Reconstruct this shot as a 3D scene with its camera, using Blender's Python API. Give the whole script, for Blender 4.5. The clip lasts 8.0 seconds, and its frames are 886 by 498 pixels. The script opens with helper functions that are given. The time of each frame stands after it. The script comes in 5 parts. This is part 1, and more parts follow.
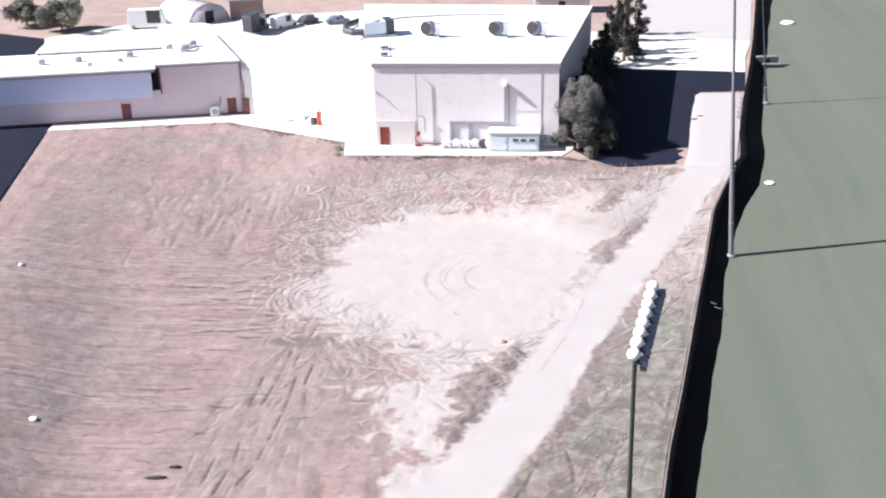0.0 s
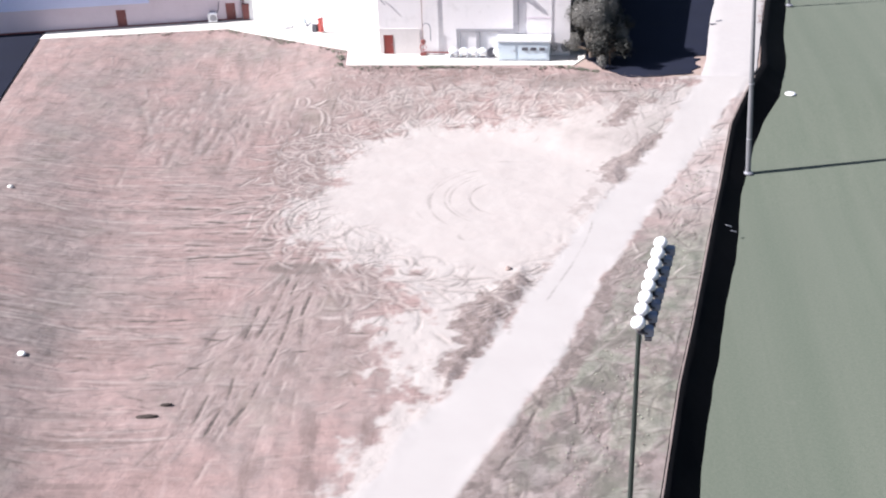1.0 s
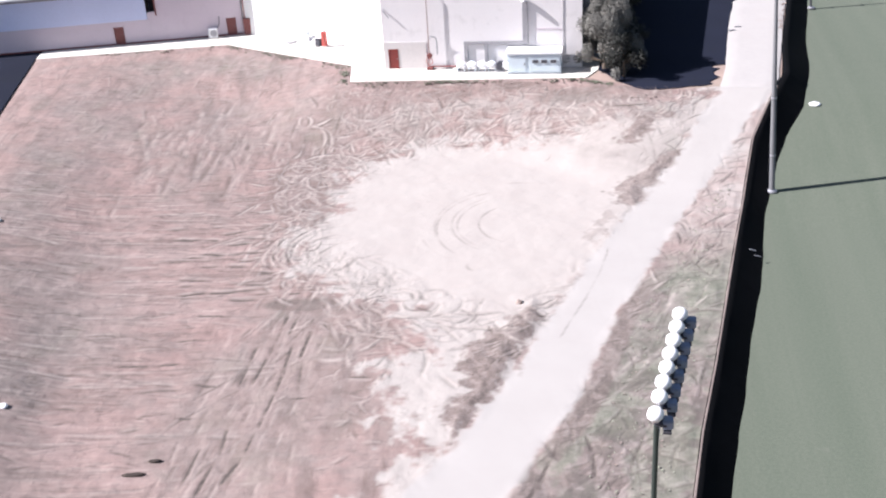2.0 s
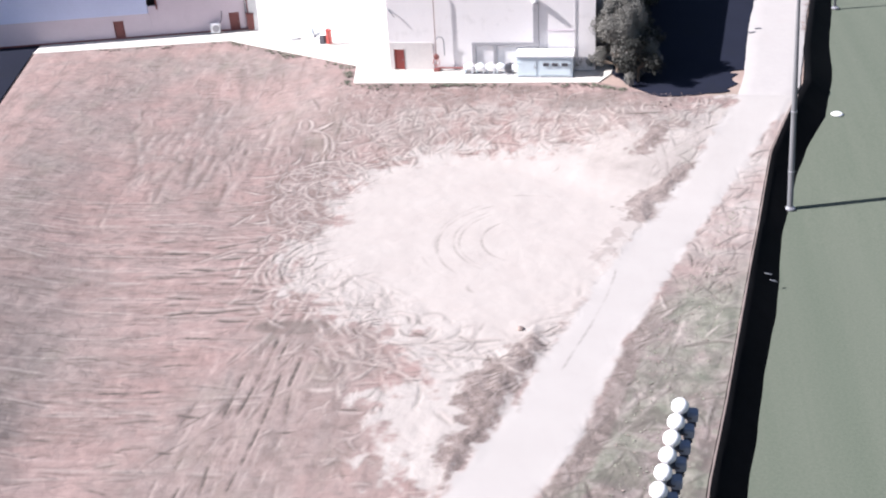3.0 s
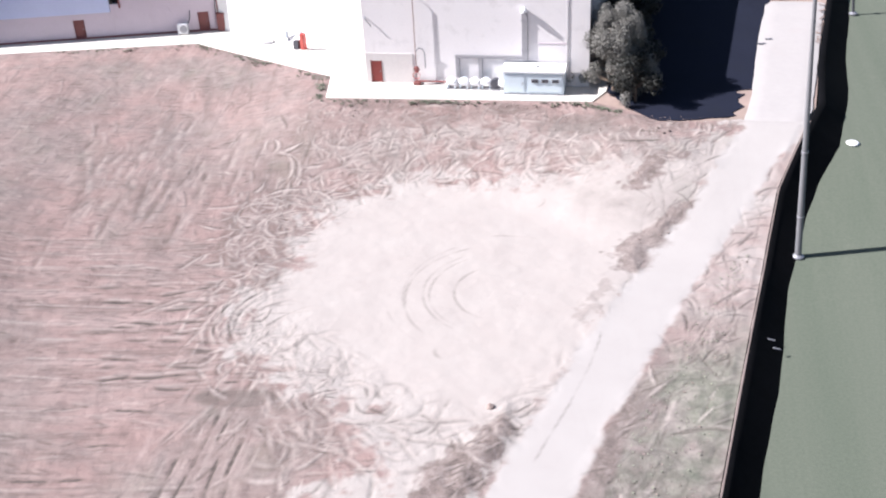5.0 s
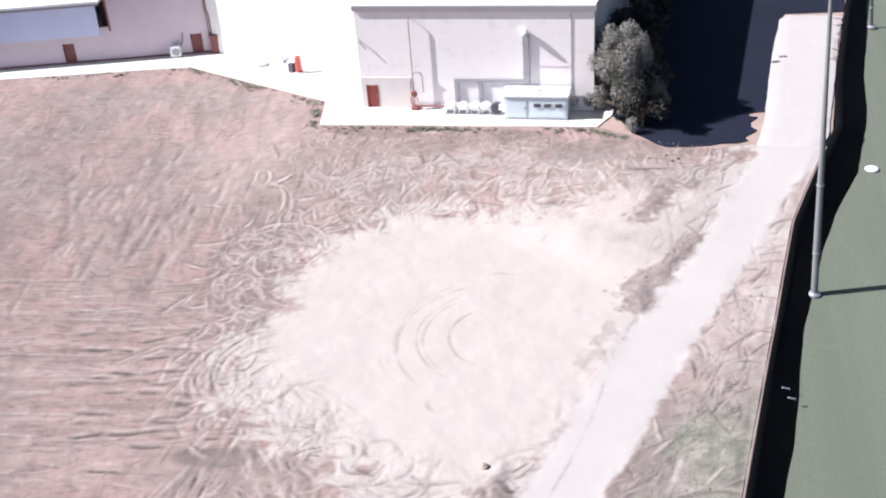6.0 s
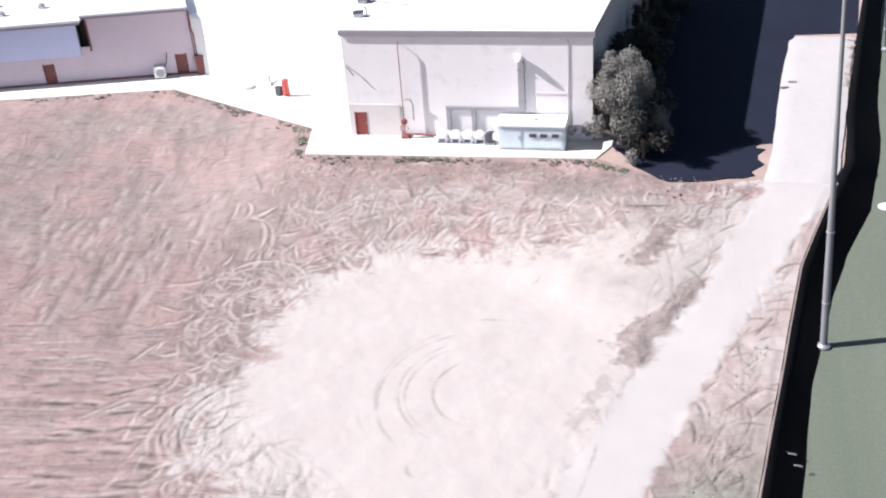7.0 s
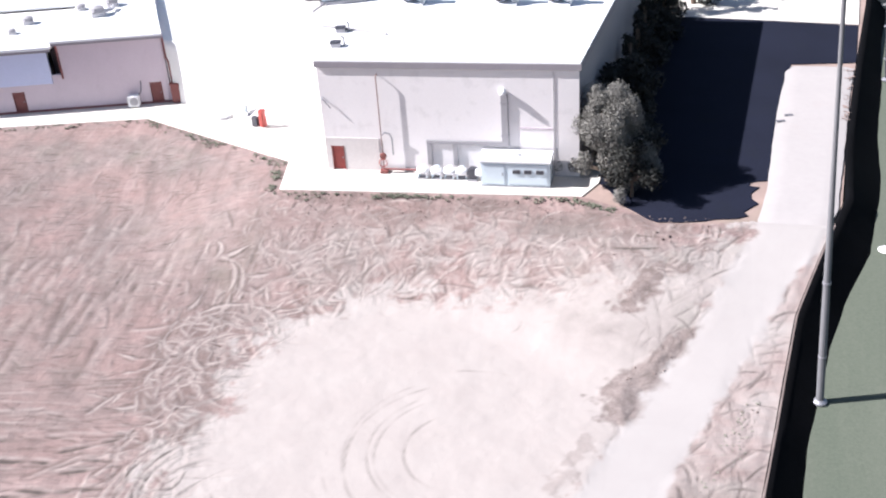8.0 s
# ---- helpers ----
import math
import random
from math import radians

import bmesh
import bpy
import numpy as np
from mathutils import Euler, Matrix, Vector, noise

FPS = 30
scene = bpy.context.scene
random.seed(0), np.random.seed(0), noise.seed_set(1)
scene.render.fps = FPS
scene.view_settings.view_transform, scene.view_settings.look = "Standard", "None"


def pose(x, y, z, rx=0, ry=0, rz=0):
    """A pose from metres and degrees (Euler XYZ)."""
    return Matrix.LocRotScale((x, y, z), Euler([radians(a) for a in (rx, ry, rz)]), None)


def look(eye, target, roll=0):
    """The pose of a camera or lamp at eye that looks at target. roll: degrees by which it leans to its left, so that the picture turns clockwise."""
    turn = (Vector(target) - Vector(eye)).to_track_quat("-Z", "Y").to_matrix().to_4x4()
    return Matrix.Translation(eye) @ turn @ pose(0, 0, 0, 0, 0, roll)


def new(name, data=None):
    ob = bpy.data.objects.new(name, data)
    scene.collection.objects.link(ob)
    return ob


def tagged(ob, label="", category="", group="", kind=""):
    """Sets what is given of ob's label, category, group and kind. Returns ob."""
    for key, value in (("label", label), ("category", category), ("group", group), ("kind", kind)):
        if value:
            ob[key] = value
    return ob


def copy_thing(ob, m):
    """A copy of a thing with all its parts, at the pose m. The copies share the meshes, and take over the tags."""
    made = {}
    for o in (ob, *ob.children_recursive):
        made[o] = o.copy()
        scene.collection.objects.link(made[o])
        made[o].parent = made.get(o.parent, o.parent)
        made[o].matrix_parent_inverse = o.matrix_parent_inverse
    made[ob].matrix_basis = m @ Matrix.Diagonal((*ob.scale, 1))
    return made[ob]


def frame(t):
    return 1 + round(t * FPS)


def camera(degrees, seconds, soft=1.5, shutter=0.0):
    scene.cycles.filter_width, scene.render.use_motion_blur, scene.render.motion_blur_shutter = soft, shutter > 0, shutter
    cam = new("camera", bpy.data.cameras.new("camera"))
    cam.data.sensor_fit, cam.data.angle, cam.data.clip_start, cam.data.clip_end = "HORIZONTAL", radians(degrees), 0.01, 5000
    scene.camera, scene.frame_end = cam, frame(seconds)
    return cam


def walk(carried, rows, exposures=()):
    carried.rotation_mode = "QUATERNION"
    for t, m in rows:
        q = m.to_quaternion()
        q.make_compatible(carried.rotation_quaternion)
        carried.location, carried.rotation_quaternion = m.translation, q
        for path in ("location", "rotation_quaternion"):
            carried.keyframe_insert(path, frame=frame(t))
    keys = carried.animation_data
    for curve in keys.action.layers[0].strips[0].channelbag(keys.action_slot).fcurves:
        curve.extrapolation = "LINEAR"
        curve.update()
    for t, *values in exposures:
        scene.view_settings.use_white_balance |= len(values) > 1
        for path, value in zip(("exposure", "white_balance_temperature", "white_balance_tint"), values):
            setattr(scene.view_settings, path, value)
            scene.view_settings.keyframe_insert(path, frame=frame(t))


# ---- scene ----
cam = camera(43.4, 8.0, soft=2.1)

PATH = [
    (0, (23.734, -122.274, 37.1), (23.489, -120.437, 36.349), -1.7),
    (0.5, (24.071, -119.937, 37.533), (23.788, -118.128, 36.729), -3.6),
    (1, (24.202, -117.844, 37.753), (23.934, -116.09, 36.829), -2.3),
    (1.5, (24.259, -114.958, 37.904), (23.988, -113.225, 36.943), -2.4),
    (2, (24.485, -112.42, 37.898), (24.182, -110.674, 36.971), -3.8),
    (2.2, (24.636, -111.25, 38.18), (24.314, -109.51, 37.247), -4.1),
    (3.3, (25.316, -106.034, 38.764), (24.985, -104.331, 37.771), -3.3),
    (3.5, (25.46, -105.038, 38.814), (25.133, -103.352, 37.789), -3.1),
    (4, (25.652, -102.551, 39.212), (25.31, -100.855, 38.208), -3.9),
    (4.5, (25.834, -99.139, 39.993), (25.499, -97.456, 38.966), -2.8),
    (5.8, (27.022, -92.186, 40.156), (26.645, -90.498, 39.151), -4.2),
    (6, (27.112, -90.972, 40.264), (26.731, -89.293, 39.246), -4.3),
    (6.5, (27.148, -87.905, 40.567), (26.758, -86.233, 39.542), -4.3),
    (7, (27.771, -85.101, 40.611), (27.371, -83.428, 39.59), -4.4),
    (7.5, (28.058, -82.027, 40.596), (27.648, -80.349, 39.587), -4.4),
    (8, (28.542, -80.238, 40.271), (28.139, -78.554, 39.272), -4.2),
]
walk(cam, [(t, look(eye, target, roll)) for t, eye, target, roll in PATH],
     exposures=[(0.0, 1.35, 6200, 14), (8.0, 1.35, 6200, 14)])

# ------------------------------------------------------------------ light
SUN_DIR = Vector((0.985, 0.17, 0.0)).normalized()      # where the light travels to, level part
SUN_ELEV = radians(38.0)
world = bpy.data.worlds.new("sky")
scene.world = world
world.use_nodes = True
wn = world.node_tree.nodes
sky = wn.new("ShaderNodeTexSky")
sky.sky_type, sky.sun_disc = "NISHITA", False
sky.sun_elevation, sky.sun_rotation = SUN_ELEV, math.atan2(-SUN_DIR.x, -SUN_DIR.y)
world.node_tree.links.new(sky.outputs["Color"], wn["Background"].inputs["Color"])
wn["Background"].inputs["Strength"].default_value = 0.044
sun = new("sun", bpy.data.lights.new("sun", "SUN"))
sun.data.energy, sun.data.angle, sun.data.color = 5.0, radians(0.5), (1.0, 0.96, 0.92)
sun.matrix_world = look((0, 0, 80), Vector((0, 0, 80)) + SUN_DIR * math.cos(SUN_ELEV) - Vector((0, 0, math.sin(SUN_ELEV))))


# ------------------------------------------------------------------ materials
def ramp(nt, fac, stops):
    r = nt.nodes.new("ShaderNodeValToRGB")
    els = r.color_ramp.elements
    while len(els) < len(stops):
        els.new(0.5)
    for e, (p, c) in zip(els, stops):
        e.position, e.color = p, (*c, 1)
    nt.links.new(fac, r.inputs["Fac"])
    return r.outputs["Color"]


def tex_noise(nt, scale, detail=6, stretch=None, rough=0.6, space="Object", turn=0.0):
    co = nt.nodes.new("ShaderNodeTexCoord")
    mp = nt.nodes.new("ShaderNodeMapping")
    if stretch:
        mp.inputs["Scale"].default_value = stretch
    if turn:
        tn = nt.nodes.new("ShaderNodeMapping")
        tn.inputs["Rotation"].default_value = (0, 0, radians(turn))
        nt.links.new(co.outputs[space], tn.inputs["Vector"])
        nt.links.new(tn.outputs["Vector"], mp.inputs["Vector"])
    else:
        nt.links.new(co.outputs[space], mp.inputs["Vector"])
    n = nt.nodes.new("ShaderNodeTexNoise")
    n.inputs["Scale"].default_value, n.inputs["Detail"].default_value = scale, detail
    n.inputs["Roughness"].default_value = rough
    nt.links.new(mp.outputs["Vector"], n.inputs["Vector"])
    return n.outputs["Fac"]


def mixc(nt, fac, a, b, mode="MIX"):
    m = nt.nodes.new("ShaderNodeMix")
    m.data_type, m.blend_type = "RGBA", mode
    for sock, v in ((m.inputs[0], fac), (m.inputs[6], a), (m.inputs[7], b)):
        if isinstance(v, (int, float)):
            sock.default_value = v
        elif isinstance(v, tuple):
            sock.default_value = (*v, 1)
        else:
            nt.links.new(v, sock)
    return m.outputs[2]


def attr(nt, name):
    a = nt.nodes.new("ShaderNodeAttribute")
    a.attribute_name = name
    return a.outputs["Fac"]


def blank(name, rough=0.8, metal=0.0):
    m = bpy.data.materials.new(name)
    m.use_nodes = True
    nt = m.node_tree
    b = nt.nodes["Principled BSDF"]
    b.inputs["Roughness"].default_value, b.inputs["Metallic"].default_value = rough, metal
    return m, nt, b


def surface(name, base, rough=0.8, metal=0.0, big=0.3, fine=8.0, vary=0.16, bump=0.2, bump_scale=None, stretch=None, stain=None, per_object=0.0, spec=0.5):
    """A plain real surface: a base colour with broad and fine variation, some stains and a fine relief."""
    m, nt, b = blank(name, rough, metal)
    b.inputs["Specular IOR Level"].default_value = spec
    lo = tuple(c * (1 - vary) for c in base)
    hi = tuple(min(1, c * (1 + vary)) for c in base)
    col = ramp(nt, tex_noise(nt, big, 5, stretch), [(0.3, lo), (0.7, hi)])
    fine_n = tex_noise(nt, fine, 8, stretch, 0.7)
    col = mixc(nt, 0.5, col, ramp(nt, fine_n, [(0.35, tuple(c * (1 - vary) for c in base)), (0.65, hi)]))
    if stain:
        col = mixc(nt, ramp(nt, tex_noise(nt, big * 2.7, 7), [(0.55, (0, 0, 0)), (0.75, (0.7, 0.7, 0.7))]), col, stain)
    if per_object:
        oi = nt.nodes.new("ShaderNodeObjectInfo")
        hsv = nt.nodes.new("ShaderNodeHueSaturation")
        mr = nt.nodes.new("ShaderNodeMapRange")
        mr.inputs["To Min"].default_value, mr.inputs["To Max"].default_value = 1 - per_object, 1 + per_object
        nt.links.new(oi.outputs["Random"], mr.inputs["Value"])
        nt.links.new(mr.outputs["Result"], hsv.inputs["Value"])
        nt.links.new(col, hsv.inputs["Color"])
        col = hsv.outputs["Color"]
    nt.links.new(col, b.inputs["Base Color"])
    if bump:
        bp = nt.nodes.new("ShaderNodeBump")
        bp.inputs["Strength"].default_value, bp.inputs["Distance"].default_value = bump, 0.05
        nt.links.new(tex_noise(nt, bump_scale or fine, 8, stretch, 0.7), bp.inputs["Height"])
        nt.links.new(bp.outputs["Normal"], b.inputs["Normal"])
    return m


M = {}
M["concrete"] = surface("pale concrete", (0.60, 0.57, 0.53), 0.85, big=0.12, fine=2.5, vary=0.1, stain=(0.48, 0.44, 0.40))
# far darker than plain asphalt: cast shade is put into the colour
M["shade_asphalt"] = surface("asphalt with shade in its colour", (0.010, 0.012, 0.023), 0.95, big=0.1, fine=6, vary=0.35, stain=(0.011, 0.013, 0.020), spec=0.12)
M["concrete_old"] = surface("old grey concrete", (0.16, 0.165, 0.16), 0.9, big=0.5, fine=5, vary=0.2, stain=(0.09, 0.09, 0.085), bump=0.3)
# extra white, so that the added slope reads as sunlit apron
M["ramp"] = surface("white shadow-fill surface", (0.88, 0.87, 0.85), 0.8, big=0.12, fine=2.5, vary=0.05, stain=(0.84, 0.82, 0.80))
M["road"] = surface("compacted pale gravel", (0.340, 0.318, 0.312), 0.95, big=0.15, fine=1.6, vary=0.05, stain=(0.335, 0.305, 0.295), bump=0.15)
M["crest"] = surface("dull pink earth", (0.17, 0.135, 0.125), 1.0, big=0.3, fine=3, vary=0.18, bump=0.5)
# near-black stands for the bank's own shade and the shadow at its foot
M["bank_shade"] = surface("near-black bank shade", (0.004, 0.004, 0.005), 0.9, big=0.5, fine=3, vary=0.4, bump=0.3, spec=0.06)
M["white_roof"] = surface("white roof sheet", (0.80, 0.80, 0.80), 0.6, big=0.1, fine=3, vary=0.03, stain=(0.70, 0.69, 0.68), bump=0.05)
M["wall"] = surface("pale grey wall", (0.75, 0.715, 0.72), 0.8, big=0.25, fine=5, vary=0.04, stain=(0.58, 0.55, 0.55), bump=0.08)
# the wall's grey, with the shade of this side put into the colour
M["wall_side"] = surface("wall grey darkened for the shaded side", (0.34, 0.32, 0.34), 0.8, big=0.3, fine=5, vary=0.08, bump=0.1)
M["tan"] = surface("tan plinth plaster", (0.60, 0.56, 0.55), 0.9, big=0.4, fine=5, vary=0.08, bump=0.1)
M["fascia"] = surface("grey sheet fascia", (0.27, 0.25, 0.275), 0.6, big=0.6, fine=5, vary=0.08, bump=0.05)
M["mauve"] = surface("mauve-grey wall panel", (0.64, 0.555, 0.605), 0.8, big=0.3, fine=5, vary=0.06, stain=(0.59, 0.505, 0.55), bump=0.1)
M["blue_panel"] = surface("pale blue wall panel", (0.64, 0.69, 0.90), 0.7, big=0.3, fine=5, vary=0.05, bump=0.06)
# flat near-black fill that paints the shade inside openings
M["dark"] = surface("near-black opening shade", (0.02, 0.015, 0.018), 0.8, big=1, fine=5, vary=0.3, bump=0)
M["red"] = surface("red paint", (0.34, 0.06, 0.05), 0.5, big=1, fine=9, vary=0.15, bump=0.05)
M["redbrown"] = surface("red-brown door paint", (0.20, 0.065, 0.06), 0.6, big=1, fine=9, vary=0.2, bump=0.05)
M["rust"] = surface("faded rust-brown metal", (0.24, 0.15, 0.14), 0.7, big=1, fine=9, vary=0.2, bump=0.05)
M["steel"] = surface("grey galvanised steel", (0.33, 0.33, 0.36), 0.45, 0.6, big=0.8, fine=9, vary=0.12, bump=0.05)
M["bluegrey"] = surface("blue-grey cast metal", (0.20, 0.23, 0.30), 0.5, 0.2, big=1, fine=9, vary=0.15, bump=0.05)
M["pole"] = surface("weathered grey pole", (0.14, 0.14, 0.15), 0.8, big=0.5, fine=9, vary=0.15, bump=0.1)
M["mast"] = surface("dark green mast paint", (0.022, 0.032, 0.028), 0.6, big=0.5, fine=9, vary=0.2, bump=0.05)
M["duct"] = surface("pale duct metal", (0.55, 0.54, 0.56), 0.5, 0.3, big=0.8, fine=9, vary=0.1, bump=0.05)
M["dark_steel"] = surface("dark steel", (0.07, 0.07, 0.085), 0.5, 0.4, big=0.8, fine=9, vary=0.2, bump=0.05)
M["white"] = surface("white paint", (0.78, 0.78, 0.79), 0.45, big=0.6, fine=8, vary=0.05, bump=0.03)
M["grey_duct"] = surface("dull grey duct", (0.33, 0.32, 0.34), 0.7, 0.1, big=0.8, fine=9, vary=0.12, bump=0.05)
M["ltblue"] = surface("light blue enclosure paint", (0.60, 0.68, 0.74), 0.5, big=0.7, fine=8, vary=0.06, bump=0.03)
M["glass"] = surface("dark vehicle glass", (0.02, 0.022, 0.026), 0.08, big=1, fine=8, vary=0.1, bump=0)
M["rubber"] = surface("black rubber", (0.02, 0.02, 0.02), 0.8, big=1, fine=8, vary=0.2, bump=0.1)
M["stone"] = surface("pale stone", (0.62, 0.60, 0.57), 0.9, big=1.5, fine=9, vary=0.12, bump=0.4)
M["bark"] = surface("grey bark", (0.12, 0.09, 0.07), 0.9, big=2, fine=12, vary=0.3, bump=0.6)
M["leaf_grey"] = surface("grey-green leaves", (0.155, 0.149, 0.136), 0.75, big=0.6, fine=6, vary=0.35, bump=0)
# near-black foliage: the warehouse's shade is put into the leaf colour
M["leaf_shade"] = surface("green needles with shade in their colour", (0.012, 0.013, 0.011), 0.8, big=0.6, fine=6, vary=0.4, bump=0)
M["scrub"] = surface("dry brown scrub", (0.26, 0.20, 0.18), 0.9, big=0.5, fine=5, vary=0.35, bump=0)
M["dark_clod"] = surface("dark clod earth", (0.055, 0.044, 0.04), 0.95, big=0.6, fine=6, vary=0.4, bump=0.4, spec=0.1)
M["leaf_dusty"] = surface("dusty pale foliage", (0.17, 0.165, 0.135), 0.9, big=0.4, fine=3, vary=0.3, bump=0)
M["scrub_dark"] = surface("dull green weeds", (0.115, 0.122, 0.090), 0.9, big=0.5, fine=5, vary=0.3, bump=0)
M["scrub_green"] = surface("dusty green scrub", (0.24, 0.245, 0.19), 0.9, big=0.5, fine=5, vary=0.3, bump=0)
M["film"] = surface("milky tunnel film", (0.50, 0.46, 0.50), 0.5, big=0.5, fine=5, vary=0.1, bump=0.05)
M["drywood"] = surface("dull brown boards", (0.20, 0.14, 0.13), 0.9, big=0.6, fine=7, vary=0.2, bump=0.2)


def field_material():
    """Cut turf, grey-green, with faint mowing stripes along the field and pale scuffs."""
    m, nt, b = blank("grey-green turf", 0.95)
    col = ramp(nt, tex_noise(nt, 0.09, 5, (1.0, 0.22, 1)), [(0.3, (0.073, 0.088, 0.066)), (0.7, (0.098, 0.113, 0.087))])
    col = mixc(nt, 0.45, col, ramp(nt, tex_noise(nt, 0.42, 3, (1.0, 0.015, 1)), [(0.35, (0.064, 0.083, 0.059)), (0.65, (0.106, 0.117, 0.091))]))
    col = mixc(nt, 0.35, col, ramp(nt, tex_noise(nt, 5.0, 8), [(0.3, (0.062, 0.076, 0.055)), (0.7, (0.125, 0.135, 0.105))]))
    col = mixc(nt, ramp(nt, tex_noise(nt, 0.30, 7), [(0.66, (0, 0, 0)), (0.80, (0.45, 0.45, 0.45))]), col, (0.18, 0.172, 0.148))
    nt.links.new(col, b.inputs["Base Color"])
    bp = nt.nodes.new("ShaderNodeBump")
    bp.inputs["Strength"].default_value, bp.inputs["Distance"].default_value = 0.4, 0.05
    nt.links.new(tex_noise(nt, 6, 8), bp.inputs["Height"])
    nt.links.new(bp.outputs["Normal"], b.inputs["Normal"])
    return m


def earth_material():
    """Bare earth: red soil, pale churned dust, dull green weeds and trampled ruts with painted ridge shade, each where
    its own mask lies.
    """
    m, nt, b = blank("bare earth", 1.0)
    red = ramp(nt, tex_noise(nt, 0.10, 7, (1, 1.8, 1)), [(0.30, (0.200, 0.135, 0.124)), (0.5, (0.246, 0.168, 0.156)), (0.70, (0.282, 0.206, 0.193))])
    red = mixc(nt, 0.3, red, ramp(nt, tex_noise(nt, 1.1, 8, (1, 1.5, 1)), [(0.35, (0.150, 0.102, 0.092)), (0.65, (0.285, 0.205, 0.190))]))
    grey = ramp(nt, tex_noise(nt, 0.8, 8), [(0.3, (0.150, 0.119, 0.111)), (0.7, (0.232, 0.189, 0.178))])
    col = mixc(nt, ramp(nt, tex_noise(nt, 0.17, 10, (1, 1.7, 1), 0.70), [(0.49, (0, 0, 0)), (0.62, (0.56, 0.56, 0.56))]), red, grey)
    streak = ramp(nt, tex_noise(nt, 1.0, 8, (0.40, 1.9, 1), 0.70, turn=-12), [(0.56, (0, 0, 0)), (0.68, (0.62, 0.62, 0.62))])
    col = mixc(nt, streak, col, (0.105, 0.082, 0.073))
    level = ramp(nt, tex_noise(nt, 0.45, 8, (0.16, 1.7, 1), 0.66, turn=-12), [(0.34, (1, 1, 1)), (0.44, (0.5, 0.5, 0.5)), (0.53, (0.5, 0.5, 0.5)), (0.64, (0, 0, 0))])
    upward = ramp(nt, tex_noise(nt, 0.38, 8, (1.3, 0.26, 1), 0.66, turn=-8), [(0.34, (1, 1, 1)), (0.44, (0.5, 0.5, 0.5)), (0.53, (0.5, 0.5, 0.5)), (0.64, (0, 0, 0))])
    furrow = mixc(nt, attr(nt, "level"), upward, level)
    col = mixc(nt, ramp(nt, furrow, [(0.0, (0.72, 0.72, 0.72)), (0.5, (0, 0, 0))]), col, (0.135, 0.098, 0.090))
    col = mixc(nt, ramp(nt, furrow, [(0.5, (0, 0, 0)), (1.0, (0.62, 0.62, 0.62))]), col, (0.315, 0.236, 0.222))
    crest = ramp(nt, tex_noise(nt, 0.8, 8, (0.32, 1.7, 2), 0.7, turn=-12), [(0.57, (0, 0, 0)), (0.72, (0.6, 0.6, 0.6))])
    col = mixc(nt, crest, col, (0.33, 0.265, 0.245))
    pale = ramp(nt, tex_noise(nt, 0.35, 8), [(0.3, (0.326, 0.291, 0.275)), (0.7, (0.346, 0.314, 0.297))])
    col = mixc(nt, attr(nt, "pale"), col, pale)
    col = mixc(nt, attr(nt, "road"), col, ramp(nt, tex_noise(nt, 0.4, 8), [(0.3, (0.326, 0.303, 0.293)), (0.7, (0.340, 0.318, 0.308))]))
    weed = ramp(nt, tex_noise(nt, 0.9, 8), [(0.3, (0.108, 0.092, 0.085)), (0.5, (0.172, 0.146, 0.137)), (0.7, (0.25, 0.214, 0.202))])
    weed = mixc(nt, ramp(nt, tex_noise(nt, 0.33, 8, (1, 0.7, 1)), [(0.52, (0, 0, 0)), (0.70, (0.6, 0.6, 0.6))]), weed, (0.135, 0.142, 0.112))
    col = mixc(nt, attr(nt, "weed"), col, weed)
    green = ramp(nt, tex_noise(nt, 0.9, 8), [(0.3, (0.098, 0.108, 0.082)), (0.5, (0.150, 0.158, 0.122)), (0.7, (0.235, 0.226, 0.190))])
    col = mixc(nt, attr(nt, "green"), col, green)
    brush = ramp(nt, tex_noise(nt, 1.3, 10, (1, 1, 1), 0.75), [(0.34, (0.095, 0.074, 0.067)), (0.5, (0.160, 0.126, 0.117)), (0.66, (0.235, 0.195, 0.183))])
    col = mixc(nt, attr(nt, "heap"), col, brush)
    col = mixc(nt, attr(nt, "dust"), col, (0.345, 0.300, 0.280))
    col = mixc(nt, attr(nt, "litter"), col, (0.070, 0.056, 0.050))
    nt.links.new(col, b.inputs["Base Color"])
    bp = nt.nodes.new("ShaderNodeBump")
    bp.inputs["Strength"].default_value, bp.inputs["Distance"].default_value = 0.6, 0.12
    nt.links.new(mixc(nt, attr(nt, "calm"), tex_noise(nt, 2.2, 10, None, 0.7), (0.5, 0.5, 0.5)), bp.inputs["Height"])
    nt.links.new(bp.outputs["Normal"], b.inputs["Normal"])
    return m


M["field"] = field_material()
M["earth"] = earth_material()
M["far_earth"] = surface("dry red plain", (0.27, 0.20, 0.175), 1.0, big=0.03, fine=0.3, vary=0.3, stain=(0.16, 0.15, 0.11), bump=0.3)


# ------------------------------------------------------------------ mesh helpers
def mesh_from(bm, name):
    me = bpy.data.meshes.new(name)
    bm.normal_update()
    bm.to_mesh(me)
    bm.free()
    return me


def part(name, bm, material, parent=None, label="", smooth=False):
    me = mesh_from(bm, name)
    me.materials.append(material)
    if smooth:
        for p in me.polygons:
            p.use_smooth = True
    ob = new(name, me)
    if parent:
        ob.parent = parent
    if label:
        ob["label"] = label
    return ob


def thing(name, label, category, at=(0, 0, 0), turn=0.0, group=""):
    ob = new(name)
    ob.matrix_basis = pose(*at, 0, 0, turn)
    return tagged(ob, label, category, group)


